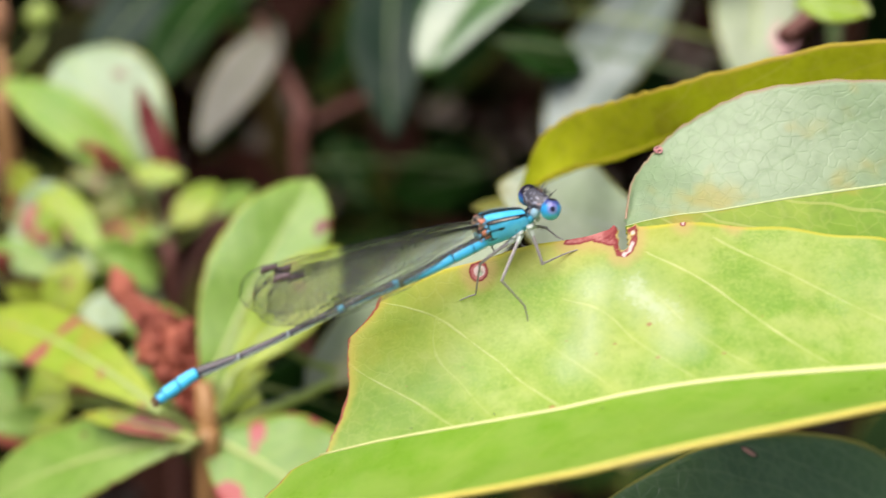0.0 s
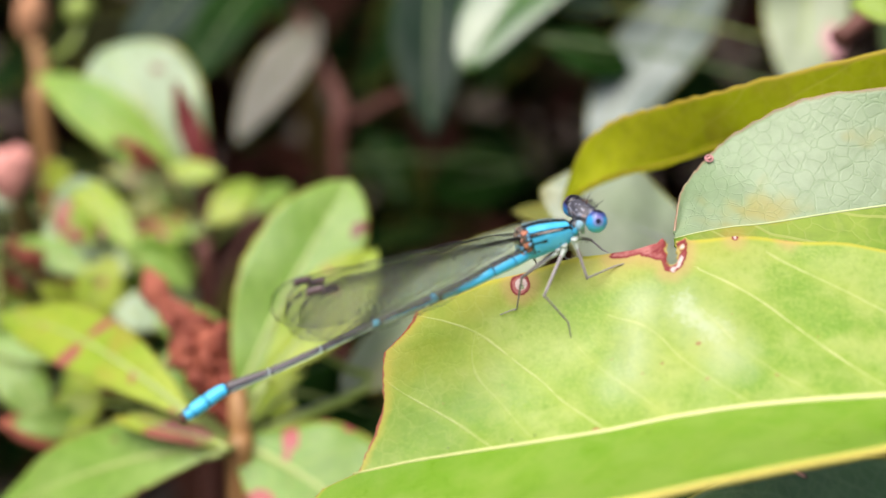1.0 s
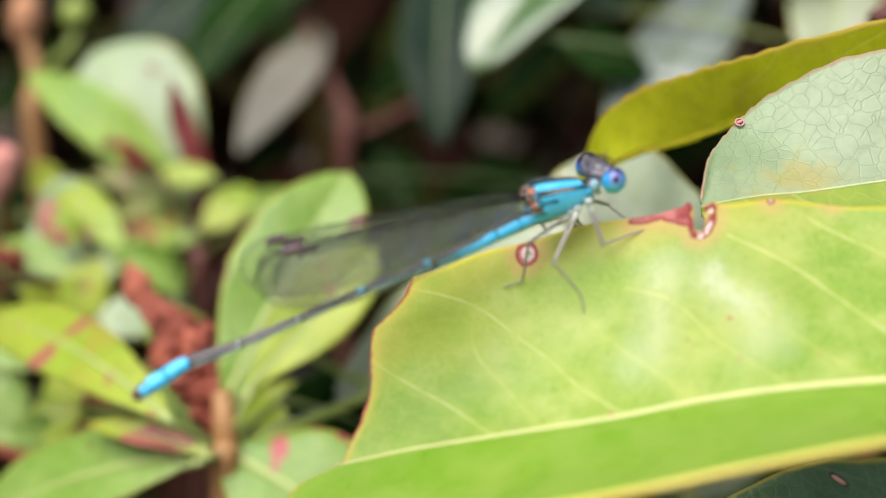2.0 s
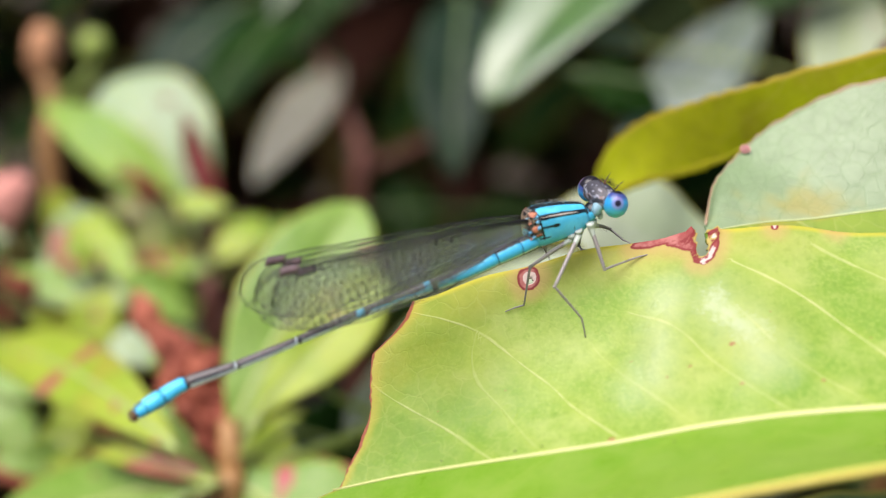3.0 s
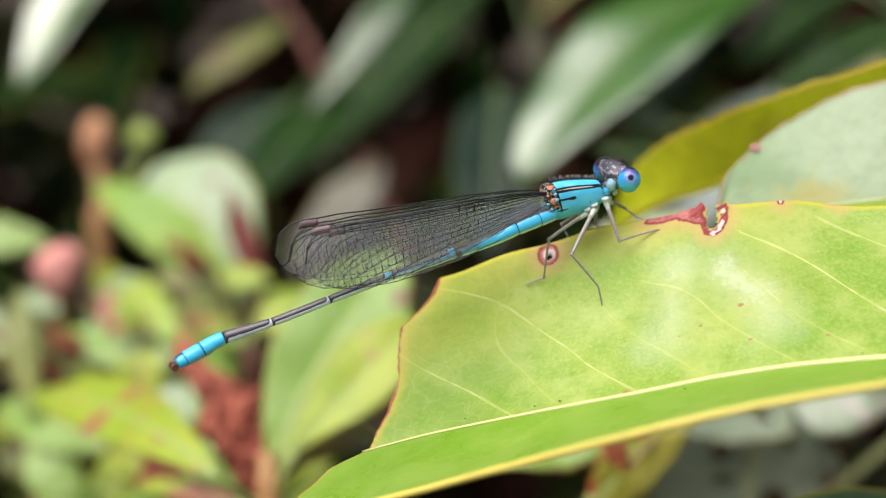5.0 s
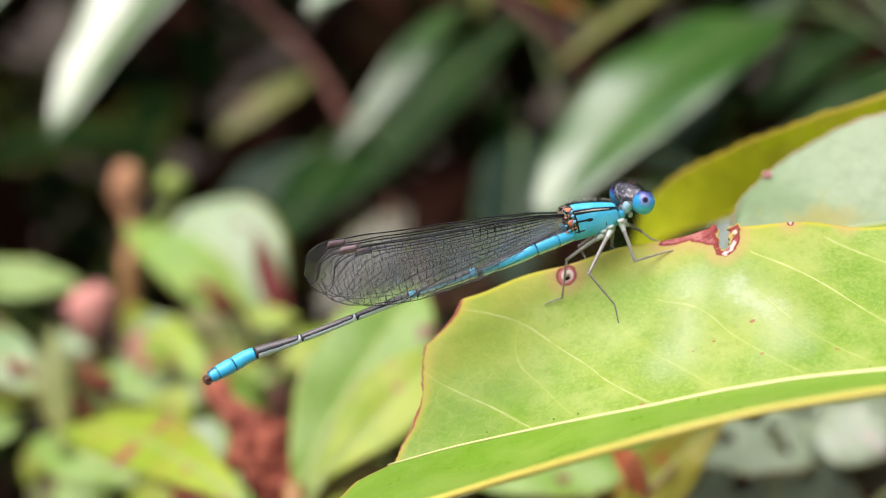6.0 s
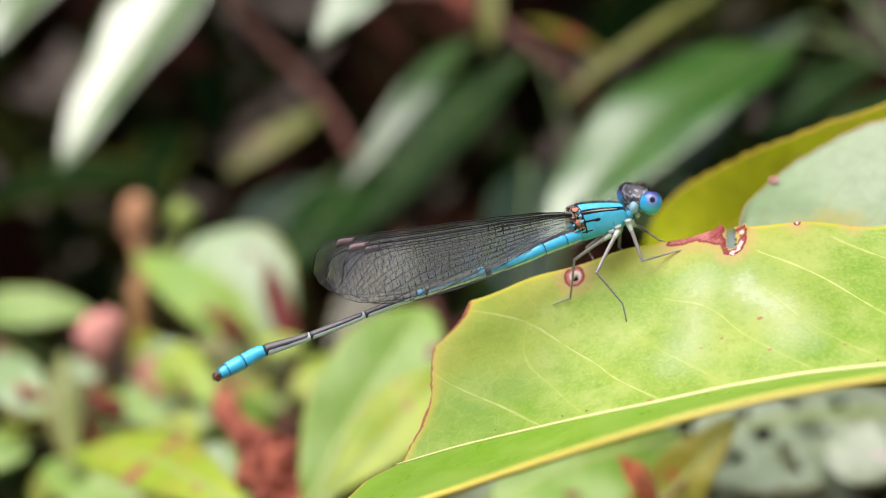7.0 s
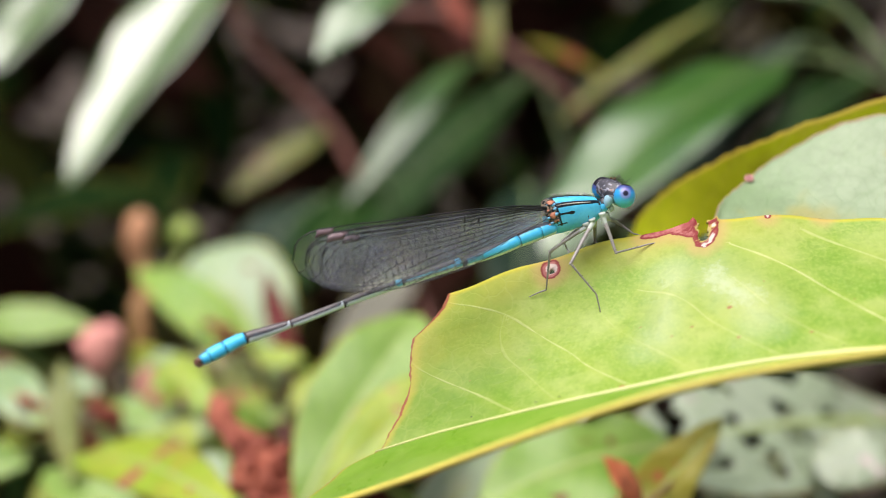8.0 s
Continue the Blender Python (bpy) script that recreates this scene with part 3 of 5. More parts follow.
# ---- ground ----
def ground():
    verts, faces = [], []
    n = 40
    xs = [math.copysign(abs(k / (n / 2)) ** 4 * 900, k) for k in range(-n // 2, n // 2 + 1)]
    for x in xs:
        for y in xs:
            near = max(0.0, 1 - math.hypot(x, y) / 6)
            verts.append((x, y, 0.03 * near * noise.noise(Vector((x * 3, y * 3, 0.3)))))
    m = n + 1
    for i in range(n):
        for j in range(n):
            faces.append((i * m + j, (i + 1) * m + j, (i + 1) * m + j + 1, i * m + j + 1))
    ob = part("ground", (verts, faces), M_SOIL)
    return tagged(ob, "bare dark soil with leaf litter under the shrub", "ground", kind="structure")


ground()


# ---- the perch and the leaves beside it ----
def table(rows, x):
    """Linear interpolation, smoothed, of (x, values...) rows."""
    rows = sorted(rows)
    xs = np.array([r[0] for r in rows])
    return np.array([(np.interp(x, xs, [r[k] for r in rows]) * 2 + np.interp(x - 1.2, xs, [r[k] for r in rows])
                      + np.interp(x + 1.2, xs, [r[k] for r in rows])) / 4 for k in range(1, len(rows[0]))])


def seg(p, a, b):
    """Distance of p from the segment a-b, 2D arrays."""
    a, b = np.array(a, float), np.array(b, float)
    d = b - a
    t = np.clip(((p - a) @ d) / (d @ d), 0, 1)
    return np.linalg.norm(p - (a + t[:, None] * d), axis=1)


# midrib, far margin and near margin of the perch: x, y, z
PERCH_RIB = [(-16, -3.6, -17), (-10, -4.5, -14), (-4, -5.9, -11.7), (0, -6.9, -10.4), (5, -8.2, -8.8), (10, -9.0, -7.5), (15, -9.0, -6.4),
             (20, -9.2, -5.5), (25, -9.5, -4.9), (30, -9.8, -4.5), (40, -10, -4.1), (56, -10, -4)]
PERCH_FAR = [(-16, 2, -9), (-8, 3.2, -4.9), (-4, 3.4, -3.4), (0, 3.4, -2.0), (5, 3.5, -0.4), (10, 2.9, 1.1), (15, 2.3, 2.3), (20, 2.3, 2.9),
             (25, 2.0, 2.7), (30, 1.0, 2.6), (38, -1, 2.2), (48, -5, -1), (56, -9.3, -3.7)]
PERCH_NEAR = [(-16, -9.5, -17), (-10, -13, -14.5), (-4, -16.5, -11.3), (0, -18.8, -9.0), (5, -21.5, -6.3), (10, -23.4, -4.0), (15, -23.5, -2.7),
              (20, -23.0, -2.0), (25, -22.3, -1.5), (30, -21.5, -1.0), (38, -19.5, -1), (48, -15, -2.5), (56, -10.7, -3.9)]
PERCH_TORN = [(-1, -16), (-0.5, -13.6), (-0.3, -12.5), (-0.08, -10.9), (0, -8.3), (0.12, -7.6), (0.3, -6.8), (0.5, -6.0), (0.7, -6.1), (0.8, -5.9),
              (0.86, -4.7), (0.92, -3.8), (1, -3.2)]
PERCH_HOLE = (4.9, 13.5)
PERCH_VEINS = [
    ((2.2, 0), (-0.9, 3.5), (-5.4, 7.1), (-6.4, 8.4)),
    ((5.4, 0), (4.6, 1.2), (2.85, 4.5), (1.3, 6.8), (0.9, 8.6), (1.2, 10.2)),
    ((10.5, 0), (9.8, 0.8), (7.3, 3.85), (5.75, 6.15), (2.1, 9.8), (-0.9, 11.3), (-3.0, 11.9)),
    ((15.0, 0), (14.2, 1.1), (12.0, 3.9), (10.4, 6.0), (9.0, 8.2)),
    ((21.0, 0), (20.0, 1.0), (18.1, 2.9), (16.2, 5.1), (14.6, 7.4), (11.4, 10.1)),
    ((26.0, 0), (25.0, 1.05), (23.2, 2.5), (20.85, 4.9), (19.7, 6.45), (18.2, 8.6)),
    ((31.5, 0), (28.0, 3.4), (25.65, 5.85), (23.3, 8.2), (20.8, 10.2), (18.4, 11.9)),
    ((42.0, 0), (35.0, 5.0), (28.0, 10.0), (24.0, 12.6)),
    ((6.0, 0), (0.5, -6.0), (-3.5, -12.0)), ((14.0, 0), (8.0, -6.5), (4.0, -13.0)), ((22.0, 0), (15.5, -7.0), (11.0, -13.5)),
    ((30.0, 0), (23.5, -7.0), (19.0, -13.5)), ((38.0, 0), (31.5, -7.0), (27.0, -13.5)),
]
PERCH_POWER = (0.75, 0.28, 0.95, 0.35, 0.62, 0.4, 1.0, 0.7, 0.35, 0.35, 0.35, 0.35, 0.35)


def perch_leaf(parent):
    nu, nv = 330, 150
    v = np.linspace(-1, 1, nv + 1)
    x0 = np.interp(v, [r[0] for r in PERCH_TORN], [r[1] for r in PERCH_TORN])
    jag = np.array([noise.noise(Vector((q * 9, 1.3, 0))) * 0.25 + noise.noise(Vector((q * 31, 4.1, 0))) * 0.12 for q in v])
    x0 = x0 + jag
    X = x0[None, :] + (56 - x0[None, :]) * (np.linspace(0, 1, nu + 1)[:, None] ** 1.25)
    W = np.broadcast_to(v[None, :], X.shape)
    x, w = X.ravel(), W.ravel()
    m, e, l = table(PERCH_RIB, x).T, table(PERCH_FAR, x).T, table(PERCH_NEAR, x).T
    far = w >= 0
    aw = np.abs(w)
    edge = np.where(far[:, None], e, l)
    edge = m + (edge - m) * np.where(far, 1.0, 0.915)[:, None]
    yz = m + (edge - m) * aw[:, None]
    sag = np.where(far, np.interp(x, [-10, 12, 18, 60], [0.95, 0.95, 0.45, 0.4]), 0.5)
    yz[:, 1] -= 4 * aw * (1 - aw) * sag
    wav = np.array([noise.noise(Vector((p * 0.13, q * 2.2, 7.7))) for p, q in zip(x, w)])
    yz[:, 1] += (0.34 * np.exp(-((x - 15.8) / 0.18) ** 2) + 0.3 * np.exp(-((x - 17.6) / 0.16) ** 2) - 0.15 * np.exp(-((x - 14.0) / 1.2) ** 2)) * np.clip((w - 0.94) / 0.06, 0, 1)
    yz[:, 1] += 0.28 * wav * aw * (1 - aw) * 4 + 0.12 * np.sin(x * 0.9) * aw ** 6 * (w > 0)
    span = np.linalg.norm(edge - m, axis=1)
    # a swelling and a hollow beside it
    yz[:, 1] += 0.40 * np.exp(-((x - 13.4) / 1.5) ** 2 - ((w * span - 6.5) / 3.5) ** 2) - 0.45 * np.exp(-((x - 10.0) / 1.5) ** 2 - ((w * span - 9.0) / 3.0) ** 2)
    q = np.stack([x, w * span], 1)
    # the round hole and the red-rimmed notch at the far margin
    top_span = lambda xx: float(np.linalg.norm(table(PERCH_FAR, np.array([xx])).T[0] - table(PERCH_RIB, np.array([xx])).T[0]))
    s16 = top_span(16.0)
    hole_c = np.array(PERCH_HOLE)
    d_hole = np.linalg.norm((q - hole_c - np.array([0.10, -0.17])), axis=1) - 0.27
    d_cut = seg(q, (16.62, s16 + 0.7), (16.48, 12.85)) - np.interp(q[:, 1], [12.4, 13.0, 13.6, 14.4], [0.34, 0.44, 0.40, 0.46])
    open_d = np.minimum(d_hole, d_cut)
    dead = np.minimum.reduce([
        np.linalg.norm(q - hole_c, axis=1) - 0.78,
        seg(q, (12.0, s16 + 0.05), (15.6, s16 - 0.05)) - np.interp(q[:, 0], [11.8, 13.0, 15.8], [0.20, 0.36, 0.52]),
        seg(q, (15.6, 13.7), (16.0, 12.5)) - 0.20,
        seg(q, (14.4, 13.85), (15.8, 13.2)) - 0.28,
        seg(q, (16.0, 12.35), (16.5, 12.15)) - 0.22,
        seg(q, (16.5, 12.15), (17.1, 12.5)) - 0.24,
        seg(q, (17.1, 12.5), (17.45, 13.3)) - 0.24,
        np.abs(np.linalg.norm(q - np.array([17.35, 13.75]), axis=1) - 0.32) - 0.10,
        np.linalg.norm(q - np.array([21.5, s16 * 0.985]), axis=1) - 0.22,
        np.linalg.norm(q - np.array([25.6, s16 * 0.985]), axis=1) - 0.38,
        ])
    fleck = np.minimum.reduce([np.linalg.norm((q - np.array(p)) * np.array([0.8, 1.1]), axis=1) - r for p, r in (
        ((9.6, 0.35), 0.2), ((17.7, 5.75), 0.16), ((13.4, 4.3), 0.10), ((14.9, 4.8), 0.10), ((18.0, 2.8), 0.13), ((23.0, 2.4), 0.12), ((11.3, 6.4), 0.06),
        ((20.4, 7.7), 0.07), ((26.5, 5.5), 0.09), ((3.1, 6.0), 0.06), ((6.7, 2.2), 0.06), ((16.2, 8.4), 0.07), ((-1.4, 5.0), 0.06))])
    bleached = np.minimum(np.minimum(np.linalg.norm(q - np.array([21.5, s16 * 0.985]), axis=1) - 0.13, np.linalg.norm(q - hole_c - np.array([0.05, 0.05]), axis=1) - 0.47), np.minimum.reduce([np.linalg.norm(q - np.array([16.45, 12.15]), axis=1) - 0.22, seg(q, (16.95, 12.4), (17.25, 13.0)) - 0.13, np.linalg.norm(q - np.array([17.35, 13.75]), axis=1) - 0.15]))
    # where the painted sheen and its brightest streak lie
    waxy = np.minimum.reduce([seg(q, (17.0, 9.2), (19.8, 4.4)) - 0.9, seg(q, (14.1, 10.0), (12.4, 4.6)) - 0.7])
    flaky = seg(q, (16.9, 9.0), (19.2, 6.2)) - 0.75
    # pull the cells beside the openings onto their outline
    shape = X.shape
    gx = np.gradient(open_d.reshape(shape), axis=0).ravel()
    gv = np.gradient(open_d.reshape(shape), axis=1).ravel()
    co = np.stack([x, yz[:, 0], yz[:, 1]], 1)
    inside = (open_d < 0).reshape(shape)
    dx = np.gradient(co.reshape(*shape, 3), axis=0).reshape(-1, 3)
    dv = np.gradient(co.reshape(*shape, 3), axis=1).reshape(-1, 3)
    near = np.abs(open_d) < 0.16
    mag = gx ** 2 + gv ** 2 + 1e-9
    shift = np.clip(-open_d / mag, -1.2, 1.2)
    co[near] += (dx * (gx * shift)[:, None] + dv * (gv * shift)[:, None])[near] * 0.9
    vein, vein_side, vein_power = np.full(len(q), 9.0), np.full(len(q), 9.0), np.zeros(len(q))
    for line, power in zip(PERCH_VEINS, PERCH_POWER):
        bend = [(p.x, p.y) for p in spline([(*p, 0) for p in line], 4 * (len(line) - 1))]
        for a, b in zip(bend[:-1], bend[1:]):
            d = seg(q, a, b)
            cross = (b[0] - a[0]) * (q[:, 1] - a[1]) - (b[1] - a[1]) * (q[:, 0] - a[0])
            closer = d < vein
            vein_side = np.where(closer, d * np.sign(cross), vein_side)
            vein_power = np.where(closer, power, vein_power)
            vein = np.minimum(vein, d)
    rim = (x - np.broadcast_to(x0[None, :], X.shape).ravel()) * np.interp(w, [-1, -0.1, 0.05, 0.5, 0.8, 0.93, 1], [2.6, 2.2, 1.2, 1, 0.9, 0.7, 0.9])
    yellow = np.clip(1 - (x + 5) / 8, 0, 1) * np.clip(w * 1.6 - 0.2, 0, 1) + np.clip(1 - np.abs(w - 1) * 5, 0, 1) * np.clip(1.4 - np.abs(x - 9) / 12, 0, 0.9)
    top = [V(*p) for p in co]
    nvp = nv + 1
    idx = lambda i, j: i * nvp + j
    inside = inside.astype(int)
    keep = lambda i, j: inside[i, j] + inside[i + 1, j] + inside[i, j + 1] + inside[i + 1, j + 1] < 3
    a2 = lambda arr: np.concatenate([arr, arr])
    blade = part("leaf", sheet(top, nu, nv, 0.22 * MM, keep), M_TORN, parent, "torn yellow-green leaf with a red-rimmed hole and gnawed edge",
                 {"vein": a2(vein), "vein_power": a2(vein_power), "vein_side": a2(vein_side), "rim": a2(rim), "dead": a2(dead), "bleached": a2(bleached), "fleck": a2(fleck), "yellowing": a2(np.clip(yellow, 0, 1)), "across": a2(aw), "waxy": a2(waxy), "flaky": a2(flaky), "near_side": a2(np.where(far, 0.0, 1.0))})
    xs = np.linspace(-8.5, 62, 70)
    rb = table(PERCH_RIB, xs).T
    path = [V(p, r[0], r[1] + 0.02) for p, r in zip(xs, rb)]
    part("midrib", tube(path, lambda k: (0.10 + 0.34 * min(1.0, k * 1.3)) * MM, 10, 0.75), M_RIB, blade, "raised pale yellow midrib")
    for sx, sd in ((5.2, 0.55), (-1.2, 0.3), (3.5, 0.2), (24.8, 0.15), (13.1, -1.9)):
        rb2 = table(PERCH_RIB, np.array([sx])).T[0]
        ed = table(PERCH_FAR if sd > 0 else PERCH_NEAR, np.array([sx])).T[0]
        at = rb2 + (ed - rb2) / np.linalg.norm(ed - rb2) * abs(sd)
        part("dirt_speck", ball(V(sx, at[0], at[1] + (0.3 if abs(sd) < 0.4 else 0.0)), (Vector((0.07, 0, 0)) * MM, Vector((0, 0.05, 0)) * MM, Vector((0, 0, 0.04)) * MM), 8, 6, 0.4, sx), M_HAIR, blade)
    # the thick rolled yellow border of the half that faces the viewer
    border = [V(*p) for p in co.reshape(*shape, 3)[:, 0, :][8::6]]
    part("leaf_border", tube(border, lambda k: 0.26 * MM * min(1.0, 0.35 + 5 * k), 8), M_BORDER, blade, "thick yellow border")
    return blade


def ruled_leaf(parent, rib, far, near, skin, label, sag=0.3, thick=0.22, nu=60, nv=40, rib_skin=None, teeth=0.0, rib_r=0.3, near_skin=None):
    """A leaf laid between its midrib and its two margins: rows of x, y, z along each, with the same count."""
    R, F, N = (spline([V(*p) for p in rows], nu) for rows in (rib, far, near))
    top, along, across = [], [], []
    for i in range(nu + 1):
        for j in range(nv + 1):
            v = 2 * j / nv - 1
            w = abs(v)
            e = N[i] if v < 0 else F[i]
            p = R[i].lerp(e, w)
            p = p + Vector((0, 0, -4 * w * (1 - w) * sag * MM))
            p += Vector((0, 0, 1)) * (0.25 * MM * w * noise.noise(Vector((i * 0.13, v * 2.4, sag * 9))))
            if teeth:
                p += (e - R[i]).normalized() * (teeth * MM * (w ** 8) * (((i * 0.31) % 1.0) - 0.5))
            top.append(p)
            along.append(i / nu)
            across.append(w)
    blade = part("leaf", sheet(top, nu, nv, thick * MM), skin, parent, label, {"along": along * 2, "across": across * 2})
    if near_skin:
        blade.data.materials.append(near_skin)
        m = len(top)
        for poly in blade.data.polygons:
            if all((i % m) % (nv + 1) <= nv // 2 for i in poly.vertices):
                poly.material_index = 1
    part("midrib", tube([p - Vector((0, 0, 0.05 * MM)) for p in R], lambda k: rib_r * MM * (0.3 + 0.7 * k), 8), rib_skin or M_RIBG, blade)
    return blade


front = thing("shrub_twig", V(66, 12, -LIFT), "leafy shrub twig with torn and yellowing broad leaves", "twig")
part("stem", tube(spline([V(66, 12, -LIFT), V(70, 14, -300), V(66, 6, -60), V(62, -8, -5), V(60, 12, 20)], 40), lambda k: (3.0 - 1.8 * k) * MM, 10), M_STEM, front)
perch_leaf(front)
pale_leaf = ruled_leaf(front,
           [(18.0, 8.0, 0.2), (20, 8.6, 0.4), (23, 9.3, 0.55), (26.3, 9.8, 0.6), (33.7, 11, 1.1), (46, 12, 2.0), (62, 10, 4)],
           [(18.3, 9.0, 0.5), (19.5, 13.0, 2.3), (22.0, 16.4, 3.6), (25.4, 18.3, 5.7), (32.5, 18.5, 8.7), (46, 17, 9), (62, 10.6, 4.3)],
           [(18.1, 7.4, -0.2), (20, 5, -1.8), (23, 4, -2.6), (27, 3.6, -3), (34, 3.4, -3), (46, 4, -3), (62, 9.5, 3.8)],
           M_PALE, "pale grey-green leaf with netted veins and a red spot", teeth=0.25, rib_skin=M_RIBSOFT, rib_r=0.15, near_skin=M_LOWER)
ruled_leaf(front,
           [(12.6, 38, -9.5), (14.5, 36.6, -7.0), (18, 35, -4.6), (22, 32.0, -2.4), (28, 26.5, 2.2), (37, 23, 4.6), (48, 20, 6), (64, 10, 6)],
           [(12.8, 40.4, -9.6), (14.6, 39.2, -3.4), (17.3, 36.8, 0.1), (21.0, 31.8, 3.4), (24.7, 28.3, 5.6), (31.1, 25.6, 8.4), (46, 20.5, 12.2), (64, 10.6, 6.4)],
           [(12.58, 37.9, -9.6), (14.52, 36.5, -7.15), (18.05, 34.9, -4.75), (22.05, 31.9, -2.55), (28.05, 26.4, 2.05), (37, 22.9, 4.45), (48, 19.9, 5.85), (64, 10, 5.9)],
           M_GOLD, "golden-green leaf curving up behind, lit from above", sag=0.5, teeth=0.3, rib_skin=M_GOLD, rib_r=0.12)
grey_leaf = leaf(front, (60, 16, -40.6), (13, 0.5, -26.5), 17, M_GREY, roll=50, fold=10, peak=0.45, node=(66, 9, -80), label="dark grey-green leaf with a brown hole", seed=3.1, arch=0.05)

ring = [V(22.3 + 0.34 * math.cos(k * math.pi / 10), 16.2 + 0.24 * math.sin(k * math.pi / 10), 3.9 + 0.20 * math.sin(k * math.pi / 10)) for k in range(21)]
part("scar", join(tube(ring, 0.075 * MM, 6), tube([V(22.1, 16.15, 3.85), V(22.5, 16.25, 3.95)], 0.13 * MM, 6)), plain("red_scar", (0.52, 0.24, 0.23), 0.6, 0.4, 2500, dist=0.00002), pale_leaf, "small red-rimmed scar")

SCAR, SCARN = V(32.06, 11.88, -25.9), Vector((0.44, -0.41, 0.8)).normalized()
SCARX = SCARN.cross(Vector((0.3, 0.9, 0.3))).normalized()
SCARY = SCARN.cross(SCARX)
part("scar", ball(SCAR + SCARN * 0.02 * MM, (SCARX * 0.95 * MM, SCARY * 0.42 * MM, SCARN * 0.06 * MM), 24, 8, 0.25, 3.0), plain("dark_scar_rim", (0.05, 0.02, 0.016), 0.7, 0.3, 2500, dist=0.00002), grey_leaf, "dark rim of a pink scar")
part("scar", ball(SCAR + SCARN * 0.05 * MM + SCARY * 0.06 * MM, (SCARX * 0.75 * MM, SCARY * 0.27 * MM, SCARN * 0.07 * MM), 24, 8, 0.25, 3.0), plain("pink_scar", (0.58, 0.32, 0.24), 0.7, 0.3, 2500, dist=0.00002), grey_leaf, "pale pink scar")

# ---- sprigs behind ----
sprig = thing("shrub_sprig", V(-24.5, 47, -LIFT), "shrub sprig with spotted green leaves and a dried red leaf", "sprig", "sprigs behind the perch")
NODE = (-24.3, 48.6, -44.9)
part("stem", tube(spline([V(-24.5, 47, -LIFT), V(-30, 50, -300), V(-25, 47, -70), V(*NODE), V(-24.8, 52, -39)], 40), lambda k: (2.6 - 1.5 * k) * MM, 10), M_STEM, sprig)
leaf(sprig, (-23.6, 52.1, -41.0), (-11.8, 73.3, -20.4), 13.8, M_FRESH, roll=15, peak=0.58, full=0.62, node=NODE, seed=1.2, label="broad fresh green leaf")
leaf(sprig, (-21.8, 49.7, -38.8), (-8.1, 63.0, -25.7), 9.0, M_LIME, roll=25, peak=0.6, node=NODE, seed=2.2)
leaf(sprig, (-29.0, 42.6, -37.3), (-60.4, 78.3, -42.1), 8.6, M_LIME, roll=40, fold=8, node=NODE, seed=3.3, label="yellow-green leaf blotched with red")
leaf(sprig, (-26.2, 43.3, -42.8), (-57.4, 54.8, -57.4), 11.5, M_FRESH, roll=45, fold=10, node=NODE, seed=4.4)
leaf(sprig, (-25.3, 43.2, -42.2), (-39.3, 49.7, -41.2), 3.6, M_LIME, roll=60, fold=30, node=NODE, seed=5.5)
leaf(sprig, (-24.9, 48.8, -45.0), (-3.4, 37.0, -54.5), 17.0, M_BLOT, roll=45, fold=12, node=NODE, seed=6.6, label="light green leaf with wine-red blotches")
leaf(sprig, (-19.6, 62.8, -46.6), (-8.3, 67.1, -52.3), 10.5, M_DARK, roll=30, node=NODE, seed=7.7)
dried_leaf(sprig, (-26.8, 53.4, -44.6), (-36.0, 64.6, -28.4), 3.5, M_RUST, 8.3, "dried curled rust-red leaf", NODE, bow=-0.7)
dried_leaf(sprig, (-26.0, 51.4, -44.4), (-31.0, 60.4, -33.6), 3.0, M_RUST, 3.1, "small dried rust-red leaf beside a larger one", NODE,
           profile=((0, 0.2), (0.2, 0.7), (0.5, 1.0), (0.75, 0.9), (0.92, 0.5), (1, 0.12)))
part("side_twig", tube(spline([V(*NODE), V(-9.0, 61.5, -44.9), V(-12, 61.4, -42), V(-15.9, 61.3, -39.2)], 16), lambda k: (0.6 - 0.1 * k) * MM, 8), M_FRUIT, sprig)
leaf(sprig, (-12.5, 64.0, -47.6), (14.7, 64.0, -23.5), 13.0, M_HAZE, roll=58, fold=8, node=NODE, seed=2.6, full=0.6, rib=M_RIBPALE, rib_size=0.5, label="hazy pale green leaf low in the sprig")
lit = random.Random(4)
for extra in range(12):
    b = (lit.uniform(-62, -26), lit.uniform(66, 92), lit.uniform(-60, -48))
    ang, size = lit.uniform(0.3, 2.8), lit.uniform(10, 17)
    leaf(sprig, b, (b[0] + size * math.cos(ang), b[1] + lit.uniform(-3, 8), b[2] + size * 0.6 * math.sin(ang)), lit.uniform(5, 8), (M_LIME, M_LIME, M_FRESH, M_LIME, M_FRESH, M_RUST)[extra % 6],
         roll=lit.uniform(15, 60), fold=lit.uniform(6, 20), node=NODE, seed=extra * 1.9 + 60, rib_size=0.6, nu=16, nv=8, crumple=0.14 if extra % 6 == 5 else 0.0)

far_sprig = thing("shrub_sprig", V(-60, 135, -LIFT), "shrub sprig with pale round leaf, red dry leaf and buds", "sprig", "sprigs behind the perch")
N2 = (-38.4, 122, -54)
part("stem", tube(spline([V(-60, 135, -LIFT), V(-45, 120, -200), V(-37.2, 113.9, -62), V(*N2), V(-38.6, 130.5, -45)], 40), lambda k: (1.9 - 0.9 * k) * MM, 10), M_BARK, far_sprig)
part("side_stem", tube(spline([V(-37.2, 113.9, -62), V(-35.4, 122.5, -58.2), V(-28.7, 131.8, -50.1)], 14), 0.9 * MM, 8), M_BARK, far_sprig)
leaf(far_sprig, (-38.6, 131.5, -45.6), (-57.6, 149.2, -26.0), 22.5, M_MINT, roll=25, peak=0.58, full=0.6, node=N2, seed=1.7, label="broad pale mint-green leaf")
